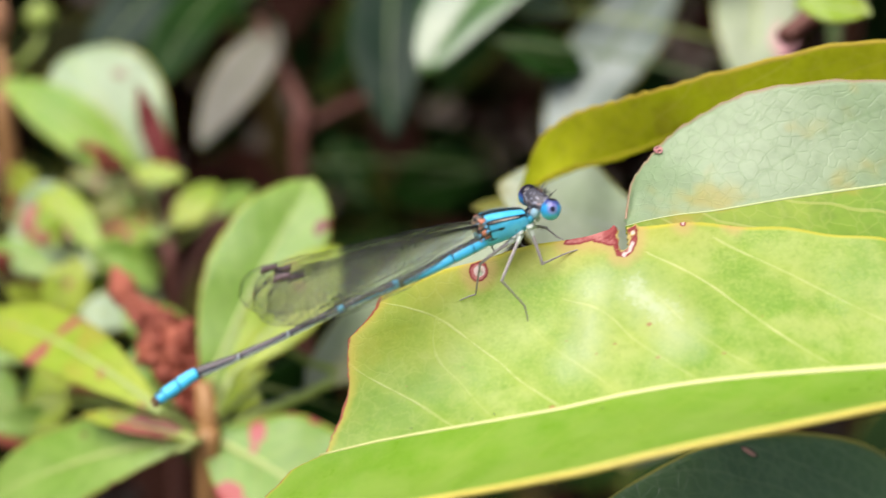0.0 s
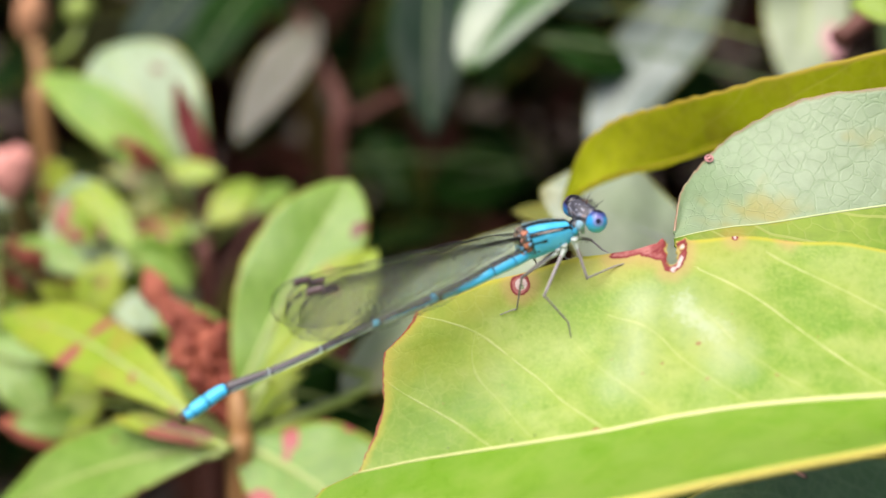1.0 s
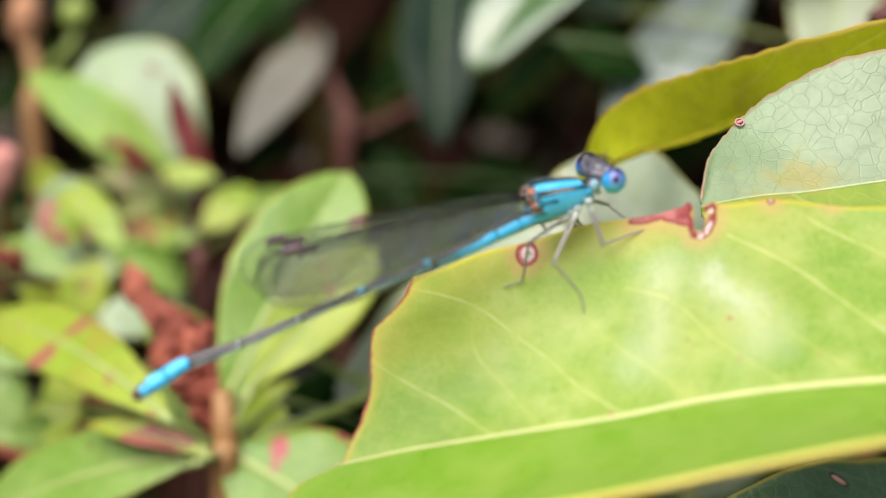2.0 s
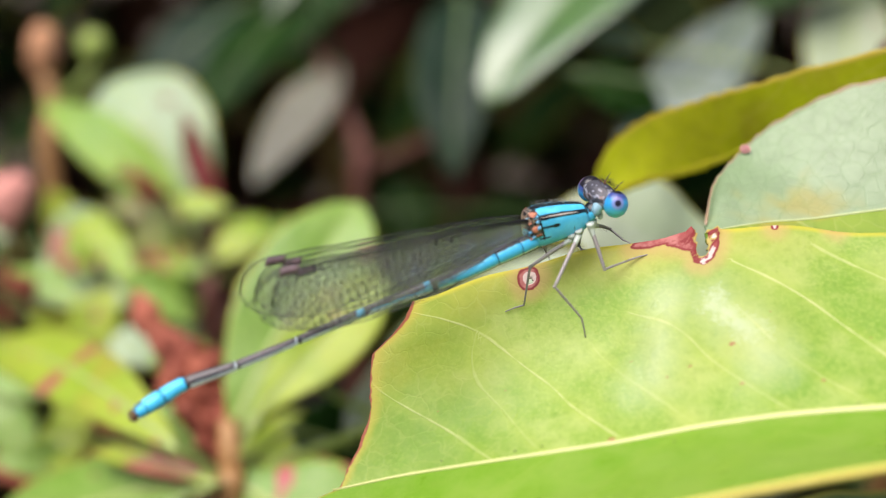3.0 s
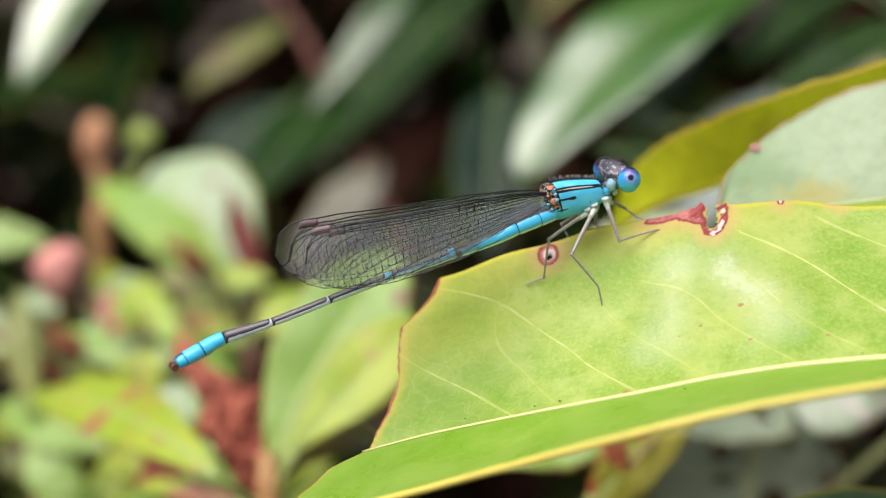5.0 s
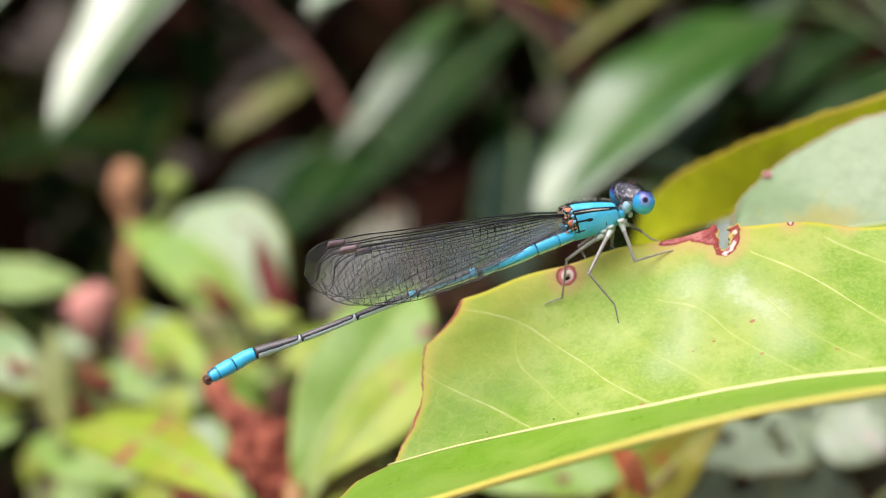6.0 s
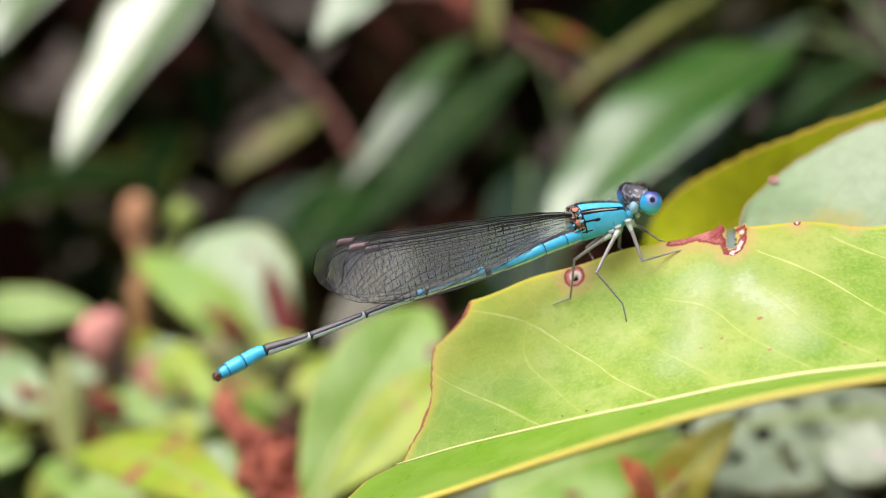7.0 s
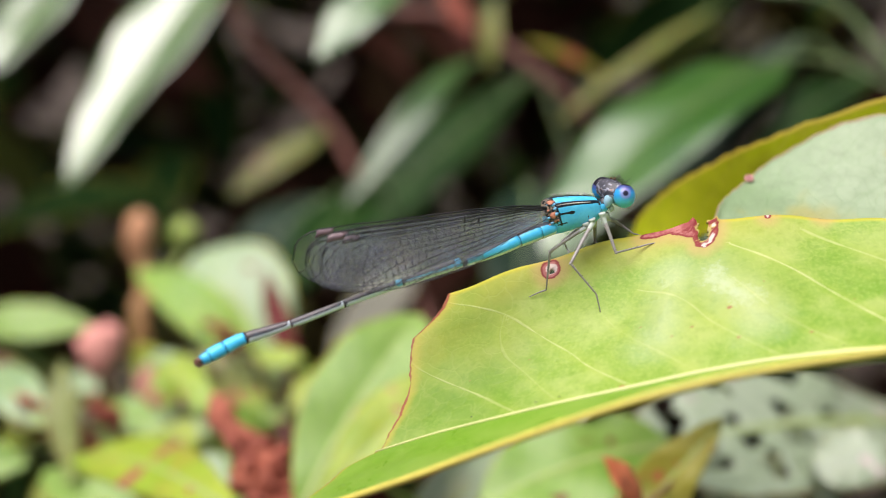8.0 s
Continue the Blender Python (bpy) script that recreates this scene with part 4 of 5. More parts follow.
leaf(far_sprig, (-42.0, 128.4, -42.1), (-67.4, 139.9, -27.6), 9.8, M_VIVID, roll=30, node=N2, seed=2.7)
leaf(far_sprig, (-37.0, 126.0, -45.2), (-42.2, 134.0, -26.8), 4.8, M_WINE, roll=10, fold=35, crumple=0.06, node=N2, seed=3.7, rib=M_BARK, label="narrow dried wine-red leaf")
leaf(far_sprig, (-37.0, 119.1, -46.9), (-28.7, 126.0, -42.8), 6.2, M_LIME, roll=30, node=N2, seed=4.7)
leaf(far_sprig, (-29.0, 116.9, -44.2), (-22.9, 125.7, -43.4), 4.6, M_FRESH, roll=30, node=N2, seed=5.7)
leaf(far_sprig, (-40.7, 122.4, -40.9), (-54.2, 125.0, -39.5), 5.2, M_OLIVE, roll=30, node=N2, seed=6.7)
leaf(far_sprig, (-45.0, 98.5, -45.2), (-60.9, 110.2, -42.2), 10.5, M_MINT, roll=45, node=N2, seed=7.1)
leaf(far_sprig, (-57.0, 112.4, -36.3), (-44.0, 99.7, -42.0), 6.6, M_LIME, roll=40, node=N2, seed=8.1)
leaf(far_sprig, (-50.1, 93.7, -43.7), (-64.0, 99.9, -41.4), 5.6, M_FRESH, roll=35, node=N2, seed=9.4)
leaf(far_sprig, (-47.9, 106.9, -51.2), (-40.9, 118.2, -49.5), 9.8, M_DARK, roll=30, node=N2, seed=9.9)
leaf(far_sprig, (-63.8, 97.8, -47.0), (-78.0, 105.0, -41.5), 4.6, M_RUST, roll=20, crumple=0.2, node=N2, seed=10.4, rib=M_BARK, label="dried curled rust-red leaf")
leaf(far_sprig, (-70.0, 94.3, -42.1), (-84.0, 111.9, -37.6), 9.0, M_MINT, roll=40, node=N2, seed=11.4)
leaf(far_sprig, (-63.1, 86.8, -48.2), (-66.9, 97.7, -32.7), 5.0, M_OLIVE, roll=10, node=N2, seed=12.4)
leaf(far_sprig, (-52, 84, -52), (-70, 92, -49), 9.0, M_FRESH, roll=45, node=N2, seed=13.4)
leaf(far_sprig, (-40, 95, -54), (-52, 104, -47), 8.0, M_LIME, roll=40, node=N2, seed=14.4)

dried_leaf(far_sprig, (-64.5, 97.0, -47.1), (-73.9, 97.0, -37.2), 2.2, M_RUST, 1.4, "dried curled rust-red leaf", N2)
dried_leaf(far_sprig, (-66.4, 93.0, -43.1), (-60.7, 93.0, -44.5), 1.9, M_RUST, 4.2, "dried curled rust-red leaf", N2)
dried_leaf(far_sprig, (-43.2, 121.0, -37.3), (-51.2, 121.0, -32.5), 1.8, M_RUST, 6.1, "dried curled rust-red leaf", N2)
dried_leaf(far_sprig, (-57.3, 92.0, -42.6), (-61.3, 92.0, -36.7), 1.8, M_RUST, 9.3, "dried curled rust-red leaf", N2)

rc = random.Random(21)
for clutter in range(34):
    b = (rc.uniform(-84, -36), rc.uniform(88, 128), rc.uniform(-63, -40))
    ang, size = rc.uniform(0, 6.28), rc.uniform(8, 15)
    t = (b[0] + size * math.cos(ang), b[1] + rc.uniform(-5, 5), b[2] + size * 0.7 * math.sin(ang))
    kind = rc.random()
    skin = M_LIME if kind < 0.42 else M_FRESH if kind < 0.6 else M_MINT if kind < 0.76 else M_OLIVE if kind < 0.9 else M_RUST
    leaf(far_sprig, b, t, rc.uniform(4, 7.5), skin, roll=rc.uniform(10, 70), fold=rc.uniform(6, 25), node=N2, seed=clutter * 1.37 + 20, rib_size=0.6, nu=14, nv=8,
         crumple=0.12 if skin is M_RUST else 0.0)

bud_twig = thing("bud_twig", V(-72, 165, -LIFT), "tan twig bearing orange and pink buds and a green fruit", "twig")
part("stem", tube(spline([V(-72, 165, -LIFT), V(-70, 160, -200), V(-73.7, 163.6, -56.3), V(-74.6, 172.0, -39), V(-76.4, 177.2, -31.5)], 40), lambda k: (2.6 - 1.3 * k) * MM, 10), M_STEM, bud_twig)
BUDX, BUDY, BUDZ = Vector((3.1, 0, 0)) * MM, Vector((0, 3.0, 0)) * MM, Vector((0.5, 0, 5.2)) * MM
part("bud", ball(V(-76.7, 178.0, -27.6), (BUDX, BUDY, BUDZ), 20, 14, 0.25, 1.0), M_BUD, bud_twig, "fuzzy orange-brown bud")
part("fruit_stalk", tube(spline([V(-75.0, 174, -37), V(-70, 182, -34), V(-68.9, 185.2, -30.5)], 10), 0.7 * MM, 8), M_FRUIT, bud_twig)
part("fruit", ball(V(-68.9, 185.4, -28.2), (Vector((2.9, 0, 0)) * MM, Vector((0, 2.9, 0)) * MM, Vector((0, 0, 2.9)) * MM), 20, 14, 0.08, 3.0), M_FRUIT, bud_twig, "round unripe green fruit")
part("side_stem", tube(spline([V(-72.5, 163, -70), V(-69, 130, -55), V(-66.6, 115.5, -40)], 12), 1.1 * MM, 8), M_STEM, bud_twig)
part("pink_bud", ball(V(-66.8, 115.5, -35.8), (Vector((3.6, 0, 0)) * MM, Vector((0, 3.4, 0)) * MM, Vector((0.8, 0, 4.6)) * MM), 20, 14, 0.3, 5.0), M_PINK, bud_twig, "dusty pink flower bud")
leaf(bud_twig, (-98.6, 139.1, -36.4), (-75.1, 138.7, -36.8), 8.6, M_FRESH, roll=35, node=(-72, 150, -62), seed=2.9)

# ---- branches in the depth of the shrub ----
deep = thing("shrub_branch", V(-18, 200, -LIFT), "reddish forked shrub branch with large dark glossy leaves", "branch", "branches in the depth")
part("stem", tube(spline([V(-18, 200, -LIFT), V(-20, 190, -250), V(-18.3, 195.8, -72), V(-16.1, 204.6, -60.6), V(-22.0, 218.6, -51.3), V(-30, 234, -38), V(-52, 287, -14), V(-76, 297, 12), V(-95, 300, 60)], 60), lambda k: (2.1 - 0.9 * k) * MM, 10), M_BARK, deep)
part("fork", tube(spline([V(-16.1, 204.6, -60.6), V(-8, 212, -58.5), V(0.5, 218.5, -57.0), V(10, 226, -54)], 24), lambda k: (1.2 - 0.4 * k) * MM, 10), M_BARK, deep)
part("side_stem", tube(spline([V(10, 226, -54), V(16, 246, -30), V(8, 262, 0)], 16), 0.6 * MM, 8), M_RIBD, deep)
FK = (-24, 224, -46)
leaf(deep, (-24.7, 232.4, -42.9), (-37.6, 186.5, -58.4), 11.6, M_TAUPE, roll=15, fold=6, node=FK, seed=1.4, label="withered grey-brown hanging leaf", rib=M_RIBD)
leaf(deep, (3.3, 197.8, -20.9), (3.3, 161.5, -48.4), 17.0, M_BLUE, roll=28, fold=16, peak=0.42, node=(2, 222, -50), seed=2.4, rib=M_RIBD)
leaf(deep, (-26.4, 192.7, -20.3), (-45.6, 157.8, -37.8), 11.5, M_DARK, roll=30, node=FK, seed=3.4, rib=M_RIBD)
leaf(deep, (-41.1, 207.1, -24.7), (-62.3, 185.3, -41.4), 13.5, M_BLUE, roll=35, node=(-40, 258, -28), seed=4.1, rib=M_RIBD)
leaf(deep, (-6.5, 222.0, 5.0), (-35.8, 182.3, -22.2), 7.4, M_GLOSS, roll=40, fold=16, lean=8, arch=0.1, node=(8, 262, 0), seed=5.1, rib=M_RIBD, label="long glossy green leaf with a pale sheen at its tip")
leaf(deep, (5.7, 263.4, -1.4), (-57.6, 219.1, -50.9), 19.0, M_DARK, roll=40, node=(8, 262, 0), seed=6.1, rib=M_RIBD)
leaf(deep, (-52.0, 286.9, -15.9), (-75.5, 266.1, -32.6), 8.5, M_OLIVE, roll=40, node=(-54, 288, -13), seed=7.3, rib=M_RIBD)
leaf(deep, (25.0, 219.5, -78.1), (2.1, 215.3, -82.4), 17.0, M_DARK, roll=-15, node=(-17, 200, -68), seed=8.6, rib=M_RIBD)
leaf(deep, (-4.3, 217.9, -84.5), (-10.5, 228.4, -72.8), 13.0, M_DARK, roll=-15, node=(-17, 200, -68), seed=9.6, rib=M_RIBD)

part("side_stem", tube(spline([V(-30, 262, 16), V(-11, 252.8, 13.4), V(14.8, 235.4, -5.3), V(24, 236, -20)], 16), lambda k: (1.6 - 0.7 * k) * MM, 8), M_BARK, deep)
leaf(deep, (-2.2, 223.0, 19.1), (-5.0, 217.1, 2.9), 5.0, M_OLIVE, roll=30, fold=20, node=(-11, 252.8, 13.4), seed=10.6, rib=M_RIBD)
leaf(deep, (-16.0, 250.0, 24.0), (-9.0, 243.0, 6.0), 6.0, M_RUST, roll=30, fold=20, crumple=0.1, node=(-11, 252.8, 13.4), seed=11.6, rib=M_BARK)
leaf(deep, (24.0, 236.0, -1.0), (4.0, 226.0, 9.0), 4.5, M_YOLK, roll=40, fold=20, node=(14.8, 235.4, -5.3), seed=12.6, rib=M_RIBD)

right = thing("shrub_branch", V(60, 150, -LIFT), "olive shrub branch carrying glossy, grey and spotted leaves", "branch", "branches in the depth")
part("stem", tube(spline([V(60, 150, -LIFT), V(74, 150, -200), V(84, 140, -40), V(66, 162, 12), V(46, 166, 20)], 50), lambda k: (2.4 - 1.9 * k ** 0.6) * MM, 10), M_RIBD, right)
part("side_stem", tube(spline([V(84, 140, -40), V(70, 100, -5), V(58.8, 73.6, 3.3), V(48.8, 66.5, -1.0)], 20), lambda k: (1.8 - 0.6 * k) * MM, 8), M_BARK, right)
RN = (62, 160, 6)
leaf(right, (54.0, 183.0, 5.4), (8.0, 130.0, -25.2), 24.0, M_SHINE, roll=37, side=-0.2, fold=12, lean=-10, arch=0.10, peak=0.5, full=0.6, node=RN, seed=1.1, label="long glossy leaf reflecting the white sky", rib=M_RIBD)
leaf(right, (55.5, 161.0, -13.5), (29.1, 125.5, -38.1), 15.0, M_SKYSHEEN, roll=38, fold=6, arch=0.03, node=(72, 160, -8), seed=2.1, label="broad grey-green leaf with sky sheen put into its colour", rib=M_RIBD)
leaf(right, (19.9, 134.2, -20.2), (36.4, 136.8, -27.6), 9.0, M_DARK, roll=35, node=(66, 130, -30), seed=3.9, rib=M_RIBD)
leaf(right, (22.1, 145.9, -17.4), (35.1, 150.1, -20.4), 5.4, M_MINT, roll=35, node=(66, 142, -25), seed=4.9)
leaf(right, (72.1, 159.9, -8.1), (62.5, 131.2, -28.5), 16.0, M_SPOT, roll=20, fold=8, peak=0.55, full=0.6, node=(78, 150, -10), seed=5.3, label="pale leaf with pink spots")
leaf(right, (29.0, 49.2, -20.5), (11.4, 47.5, -11.8), 14.0, M_HAZE, rib=M_RIBPALE, rib_size=0.5, roll=30, fold=6, node=(66, 80, -20), seed=6.3)
leaf(right, (19.9, 57.3, -20.9), (8.6, 52.4, -16.9), 4.0, M_OLIVE, roll=35, node=(27, 56, -27), seed=7.2)
leaf(right, (-17.6, 166.4, 24.6), (-32.8, 147.0, 8.8), 11.2, M_SHINE, roll=38, fold=14, lean=-6, node=(46, 166, 20), seed=8.4, rib=M_RIBD)
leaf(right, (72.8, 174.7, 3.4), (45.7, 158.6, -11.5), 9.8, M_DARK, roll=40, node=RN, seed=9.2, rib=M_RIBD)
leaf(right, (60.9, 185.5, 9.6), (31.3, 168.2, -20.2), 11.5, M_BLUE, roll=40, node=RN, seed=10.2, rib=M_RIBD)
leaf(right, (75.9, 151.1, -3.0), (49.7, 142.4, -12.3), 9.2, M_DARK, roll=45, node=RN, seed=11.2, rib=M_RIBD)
leaf(right, (57.6, 61.6, 3.3), (48.7, 63.2, 4.4), 4.4, M_LIME, roll=30, node=(58.8, 73.6, 3.3), seed=12.2)
leaf(right, (47.5, 232.2, 15.2), (10.9, 202.3, -8.6), 3.6, M_OLIVE, roll=50, fold=30, node=(46, 166, 20), seed=13.2)

low = thing("shrub_sprig", V(60, 90, -LIFT), "low sprig of pale insect-eaten leaves with holes", "sprig", "sprigs behind the perch")
part("stem", tube(spline([V(60, 90, -LIFT), V(64, 92, -200), V(62, 88, -60), V(58, 84, -46)], 30), lambda k: (2.6 - 1.4 * k) * MM, 8), M_STEM, low)
LN = (60, 86, -50)
leaf(low, (56.7, 89.6, -40.4), (15.6, 59.7, -37.7), 23.0, M_LACE, roll=40, fold=6, tear=-0.17, node=LN, seed=1.9, nu=50, nv=26, label="pale lacy leaf eaten into holes", full=0.55)
leaf(low, (33.1, 68.9, -65.1), (33.4, 65.9, -38.1), 25.0, M_LACE, roll=22, fold=8, tear=-0.2, node=LN, seed=7.9, nu=50, nv=30, full=0.55, rib=M_RIB, label="pale lacy leaf eaten into holes")
leaf(low, (58.6, 99.2, -43.2), (36.9, 83.0, -42.6), 10.0, M_LACE, roll=45, tear=-0.3, node=LN, seed=2.8, nu=40, nv=20)
leaf(low, (21.3, 59.0, -34.6), (-3.1, 49.9, -37.9), 16.0, M_FRESH, roll=45, node=(24, 72, -62), seed=3.8)
leaf(low, (11.3, 44.0, -41.5), (24.6, 44.0, -26.8), 7.2, M_YOLK, roll=35, node=(20, 60, -62), seed=4.3, crumple=0.05, peak=0.42, label="olive-yellow leaf spotted with orange")
leaf(low, (14.9, 36.5, -33.8), (11.0, 35.0, -27.6), 3.6, M_ORANGE, roll=50, crumple=0.08, node=(25, 53.4, -33), seed=5.8, rib=M_BARK, nu=24, nv=12)
leaf(low, (38.4, 64.0, -39.0), (47.7, 64.0, -36.9), 8.5, M_LACE, roll=35, fold=4, node=LN, seed=5.2, full=0.5, rib=M_RIBPALE, rib_size=0.4, label="pale rounded leaf")

upper = thing("shrub_branch", V(-180, 225, -LIFT), "shrub branch with long white-sheened leaves", "branch", "branches in the depth")
part("stem", tube(spline([V(-180, 225, -LIFT), V(-180, 240, -300), V(-150, 240, 20), V(-95, 232, 45)], 30), lambda k: (3.4 - 1.8 * k) * MM, 10), M_BARK, upper)
UN = (-97, 233, 42)
leaf(upper, (-70.5, 246.1, 32.0), (-95.2, 193.0, -20.4), 25.0, M_WAXY, roll=37, fold=22, lean=-12, arch=0.02, peak=0.36, full=0.9, node=UN, seed=1.6, label="large glossy leaf reflecting the white sky", rib=M_RIBD)
leaf(upper, (-106.5, 252.7, 33.5), (-119.6, 219.4, 5.2), 20.0, M_WAXY, roll=37, fold=14, lean=-10, arch=0.02, node=UN, seed=2.6, rib=M_RIBD)


def shrub_depth():
    """Countless leaves further inside; those above and below are added for shade; one mesh."""
    rng = np.random.default_rng(7)
    verts, faces = [], []
    along, across = [], []

    def one(c, d, n, size, wide):
        s = n.cross(d).normalized()
        k = len(verts)
        for i in range(5):
            u = i / 4
            h = wide * max(0.04, math.sin(math.pi * u ** 0.9)) / 2
            m = c + d * (size * (u - 0.5)) - n * (size * 0.12 * (2 * u - 1) ** 2)
            for v in (-1, 0, 1):
                verts.append(m + s * (h * v) + n * (0.18 * h * abs(v)))
                along.append(u)
                across.append(abs(v))
        for i in range(4):
            for j in range(2):
                a = k + i * 3 + j
                faces.append((a, a + 3, a + 4, a + 1))

    def cloud(count, lo, hi):
        for _ in range(count):
            c = Vector(rng.uniform(lo, hi))
            q = [2 * (c[a] - lo[a]) / (hi[a] - lo[a]) - 1 for a in range(3)]
            if sum(v ** 4 for v in q) > 1.15 + 0.7 * noise.noise(c * 9):
                continue
            d = Vector((rng.normal(), rng.normal() - 0.6, rng.normal() * 0.6 - 0.6)).normalized()
            n = Vector((rng.normal() * 0.6, rng.normal() * 0.6 - 0.5, 1.0))
            n = (n - d * n.dot(d)).normalized()
            size = rng.uniform(0.035, 0.075)
            one(c, d, n, size, size * rng.uniform(0.28, 0.42))

    cloud(3000, (-0.46, 0.34, 0.26), (0.46, 0.76, 0.84))
    cloud(3400, (-0.8, 0.66, 0.06), (0.8, 1.25, 1.2))
    # Unseen leaf roof, added to keep the sun out of the depth.
    cloud(1500, (-0.5, 0.32, 0.74), (0.5, 0.85, 1.05))
    cloud(700, (-0.4, 0.34, 0.80), (0.4, 0.55, 0.98))
    cloud(600, (-0.5, 0.12, 0.15), (0.5, 0.5, 0.44))
    # Low leaves, mostly out of view, added to darken the lower depth.
    cloud(1300, (-0.45, 0.0, 0.06), (0.45, 0.36, 0.40))
    cloud(400, (0.16, 0.05, 0.3), (0.5, 0.4, 0.9))
    cloud(400, (-0.55, 0.12, 0.3), (-0.2, 0.4, 0.9))
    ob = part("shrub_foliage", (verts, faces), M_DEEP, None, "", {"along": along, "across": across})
    return tagged(ob, "dense leaves in the depth of the shrub, coloured near-black as if shaded", "foliage", kind="stuff")


shrub_depth()


# ---- the damselfly ----
insect = thing("damselfly", V(6.7, 1.5, -3.0), "slender bright blue and black damselfly resting on the torn leaf", "damselfly")
FWD = Vector((0.90, 0.32, 0.24)).normalized()
RIGHT = FWD.cross(Vector((0, 0, 1))).normalized()
UPW = RIGHT.cross(FWD).normalized()


def loft(path, wide, high, sides, dark, low=None, box=1.0):
    """Rings across a path; dark(u, c, s) marks a vertex from the place along, and cosine up and sine to the right.
    low: the height below the path, where it differs; box under 1 squares the rings."""
    low = low or high
    verts, faces, marks = [], [], []
    n = len(path)
    for i, p in enumerate(path):
        d = (path[min(i + 1, n - 1)] - path[max(i - 1, 0)]).normalized()
        r = d.cross(Vector((0, 0, 1))).normalized()
        up = r.cross(d).normalized()
        u = i / (n - 1)
        for k in range(sides):
            a = 2 * math.pi * k / sides
            c, s = math.cos(a), math.sin(a)
            h = high(u) if c > 0 else low(u)
            verts.append(p + up * (math.copysign(abs(c) ** box, c) * h * MM) + r * (math.copysign(abs(s) ** box, s) * wide(u) * MM))
            marks.append(dark(u, c, s))
    for i in range(n - 1):
        for k in range(sides):
            k2 = (k + 1) % sides
            faces.append((i * sides + k, i * sides + k2, (i + 1) * sides + k2, (i + 1) * sides + k))
    faces.append(tuple(range(sides - 1, -1, -1)))
    faces.append(tuple((n - 1) * sides + k for k in range(sides)))
    return (verts, faces), marks


def ramp(u, *pts):
    return float(np.interp(u, [p[0] for p in pts], [p[1] for p in pts]))


# abdomen: ten segments from the thorax to the tail
SPINE = spline([V(5.1, 0.7, 2.5), V(2.9, -0.4, 1.9), V(0.6, -1.3, 1.1), V(-1.9, -2.2, 0.4), V(-6.2, -3.9, -0.7), V(-10.4, -5.6, -1.9),
                V(-14.2, -6.7, -3.1), V(-17.4, -7.7, -3.9), V(-18.7, -8.5, -4.4), V(-20.2, -9.5, -5.0)], 360)


def on_spine(x):
    """The spine's index nearest to a place x (mm)."""
    return min(range(len(SPINE)), key=lambda i: abs(SPINE[i].x - x * MM))


CUTS = [5.1, 4.0, 2.4, -1.9, -6.2, -10.4, -14.2, -17.3, -18.75, -19.75, -20.35]
GIRTH = [(5.1, 0.56), (4.0, 0.60), (2.4, 0.56), (-1.9, 0.42), (-6.2, 0.33), (-10.4, 0.29), (-14.2, 0.31), (-17.3, 0.47), (-18.7, 0.54), (-19.7, 0.52), (-20.4, 0.40)]
for k in range(10):
    i0, i1 = on_spine(CUTS[k]), on_spine(CUTS[k + 1])
    i1 = max(i1, i0 + 4)
    path = [SPINE[i0 + round((i1 - i0) * q / 14)] for q in range(15)] if i1 - i0 >= 14 else [SPINE[i0].lerp(SPINE[i1], q / 14) for q in range(15)]
    g0 = np.interp(-CUTS[k], [-r[0] for r in GIRTH], [r[1] for r in GIRTH])
    g1 = np.interp(-CUTS[k + 1], [-r[0] for r in GIRTH], [r[1] for r in GIRTH])
    size = lambda u, g0=g0, g1=g1: (g0 + (g1 - g0) * u) * (1 - 0.10 * (2 * u - 1) ** 8)

    def dark(u, c, s, k=k):
        if k < 2:
            return max(0.5 * (c - 0.75), 0.9 * (u - 0.95))
        if k == 2:
            return max((c - 0.9 + 0.5 * u) * 0.7, 3 * (u - 0.93))
        if k in (3, 4, 5, 6):
            ring = 0.075 if k in (3, 4) else 0.06 if k == 5 else 0.03
            if u < ring:
                return -0.3
            if u > 0.965:
                return 0.4
            return (c - (0.45, 0.26, 0.16, 0.12)[k - 3] + 0.10 * math.sin(2.6 * u)) * 0.7
        if k == 9:
            return (c - 0.93) * 0.6
        if k == 7 and u < 0.03:
            return 0.3
        return -0.3 if u < 0.95 else 0.35

    shape, marks = loft(path, size, size, 28, dark)
    belly = loft(path, size, size, 28, lambda u, c, s, k=k: (0.4 - c) * 0.5 if k in (4, 5, 6) and u > 0.1 else 0.3 if k in (5, 6) else (-c - 0.25 + 0.5 * u) * 0.5 if k == 3 and u > 0.1 else (-c - 0.45) * 0.5)[1]
    part("abdomen_segment", shape, M_TAIL if k >= 7 else M_ABDOMEN, insect, "bright blue tail segment" if k in (7, 8) else "", {"black": marks, "brown": belly})
TAILP, TAILD = SPINE[-1], (SPINE[-1] - SPINE[-12]).normalized()
for sgn in (-1, 1):
    o = RIGHT * (0.2 * sgn * MM)
    part("clasper", tube(spline([TAILP + o, TAILP + TAILD * 0.3 * MM + o * 1.5 + UPW * 0.12 * MM, TAILP + TAILD * 0.5 * MM + o * 1.6 - UPW * 0.10 * MM], 8), lambda q: (0.15 - 0.08 * q) * MM, 8), M_CLAW, insect)
    part("clasper", tube(spline([TAILP + o - UPW * 0.2 * MM, TAILP + TAILD * 0.25 * MM + o * 1.2 - UPW * 0.3 * MM, TAILP + TAILD * 0.35 * MM + o * 1.2 - UPW * 0.1 * MM], 8), lambda q: (0.12 - 0.06 * q) * MM, 8), M_CLAW, insect)

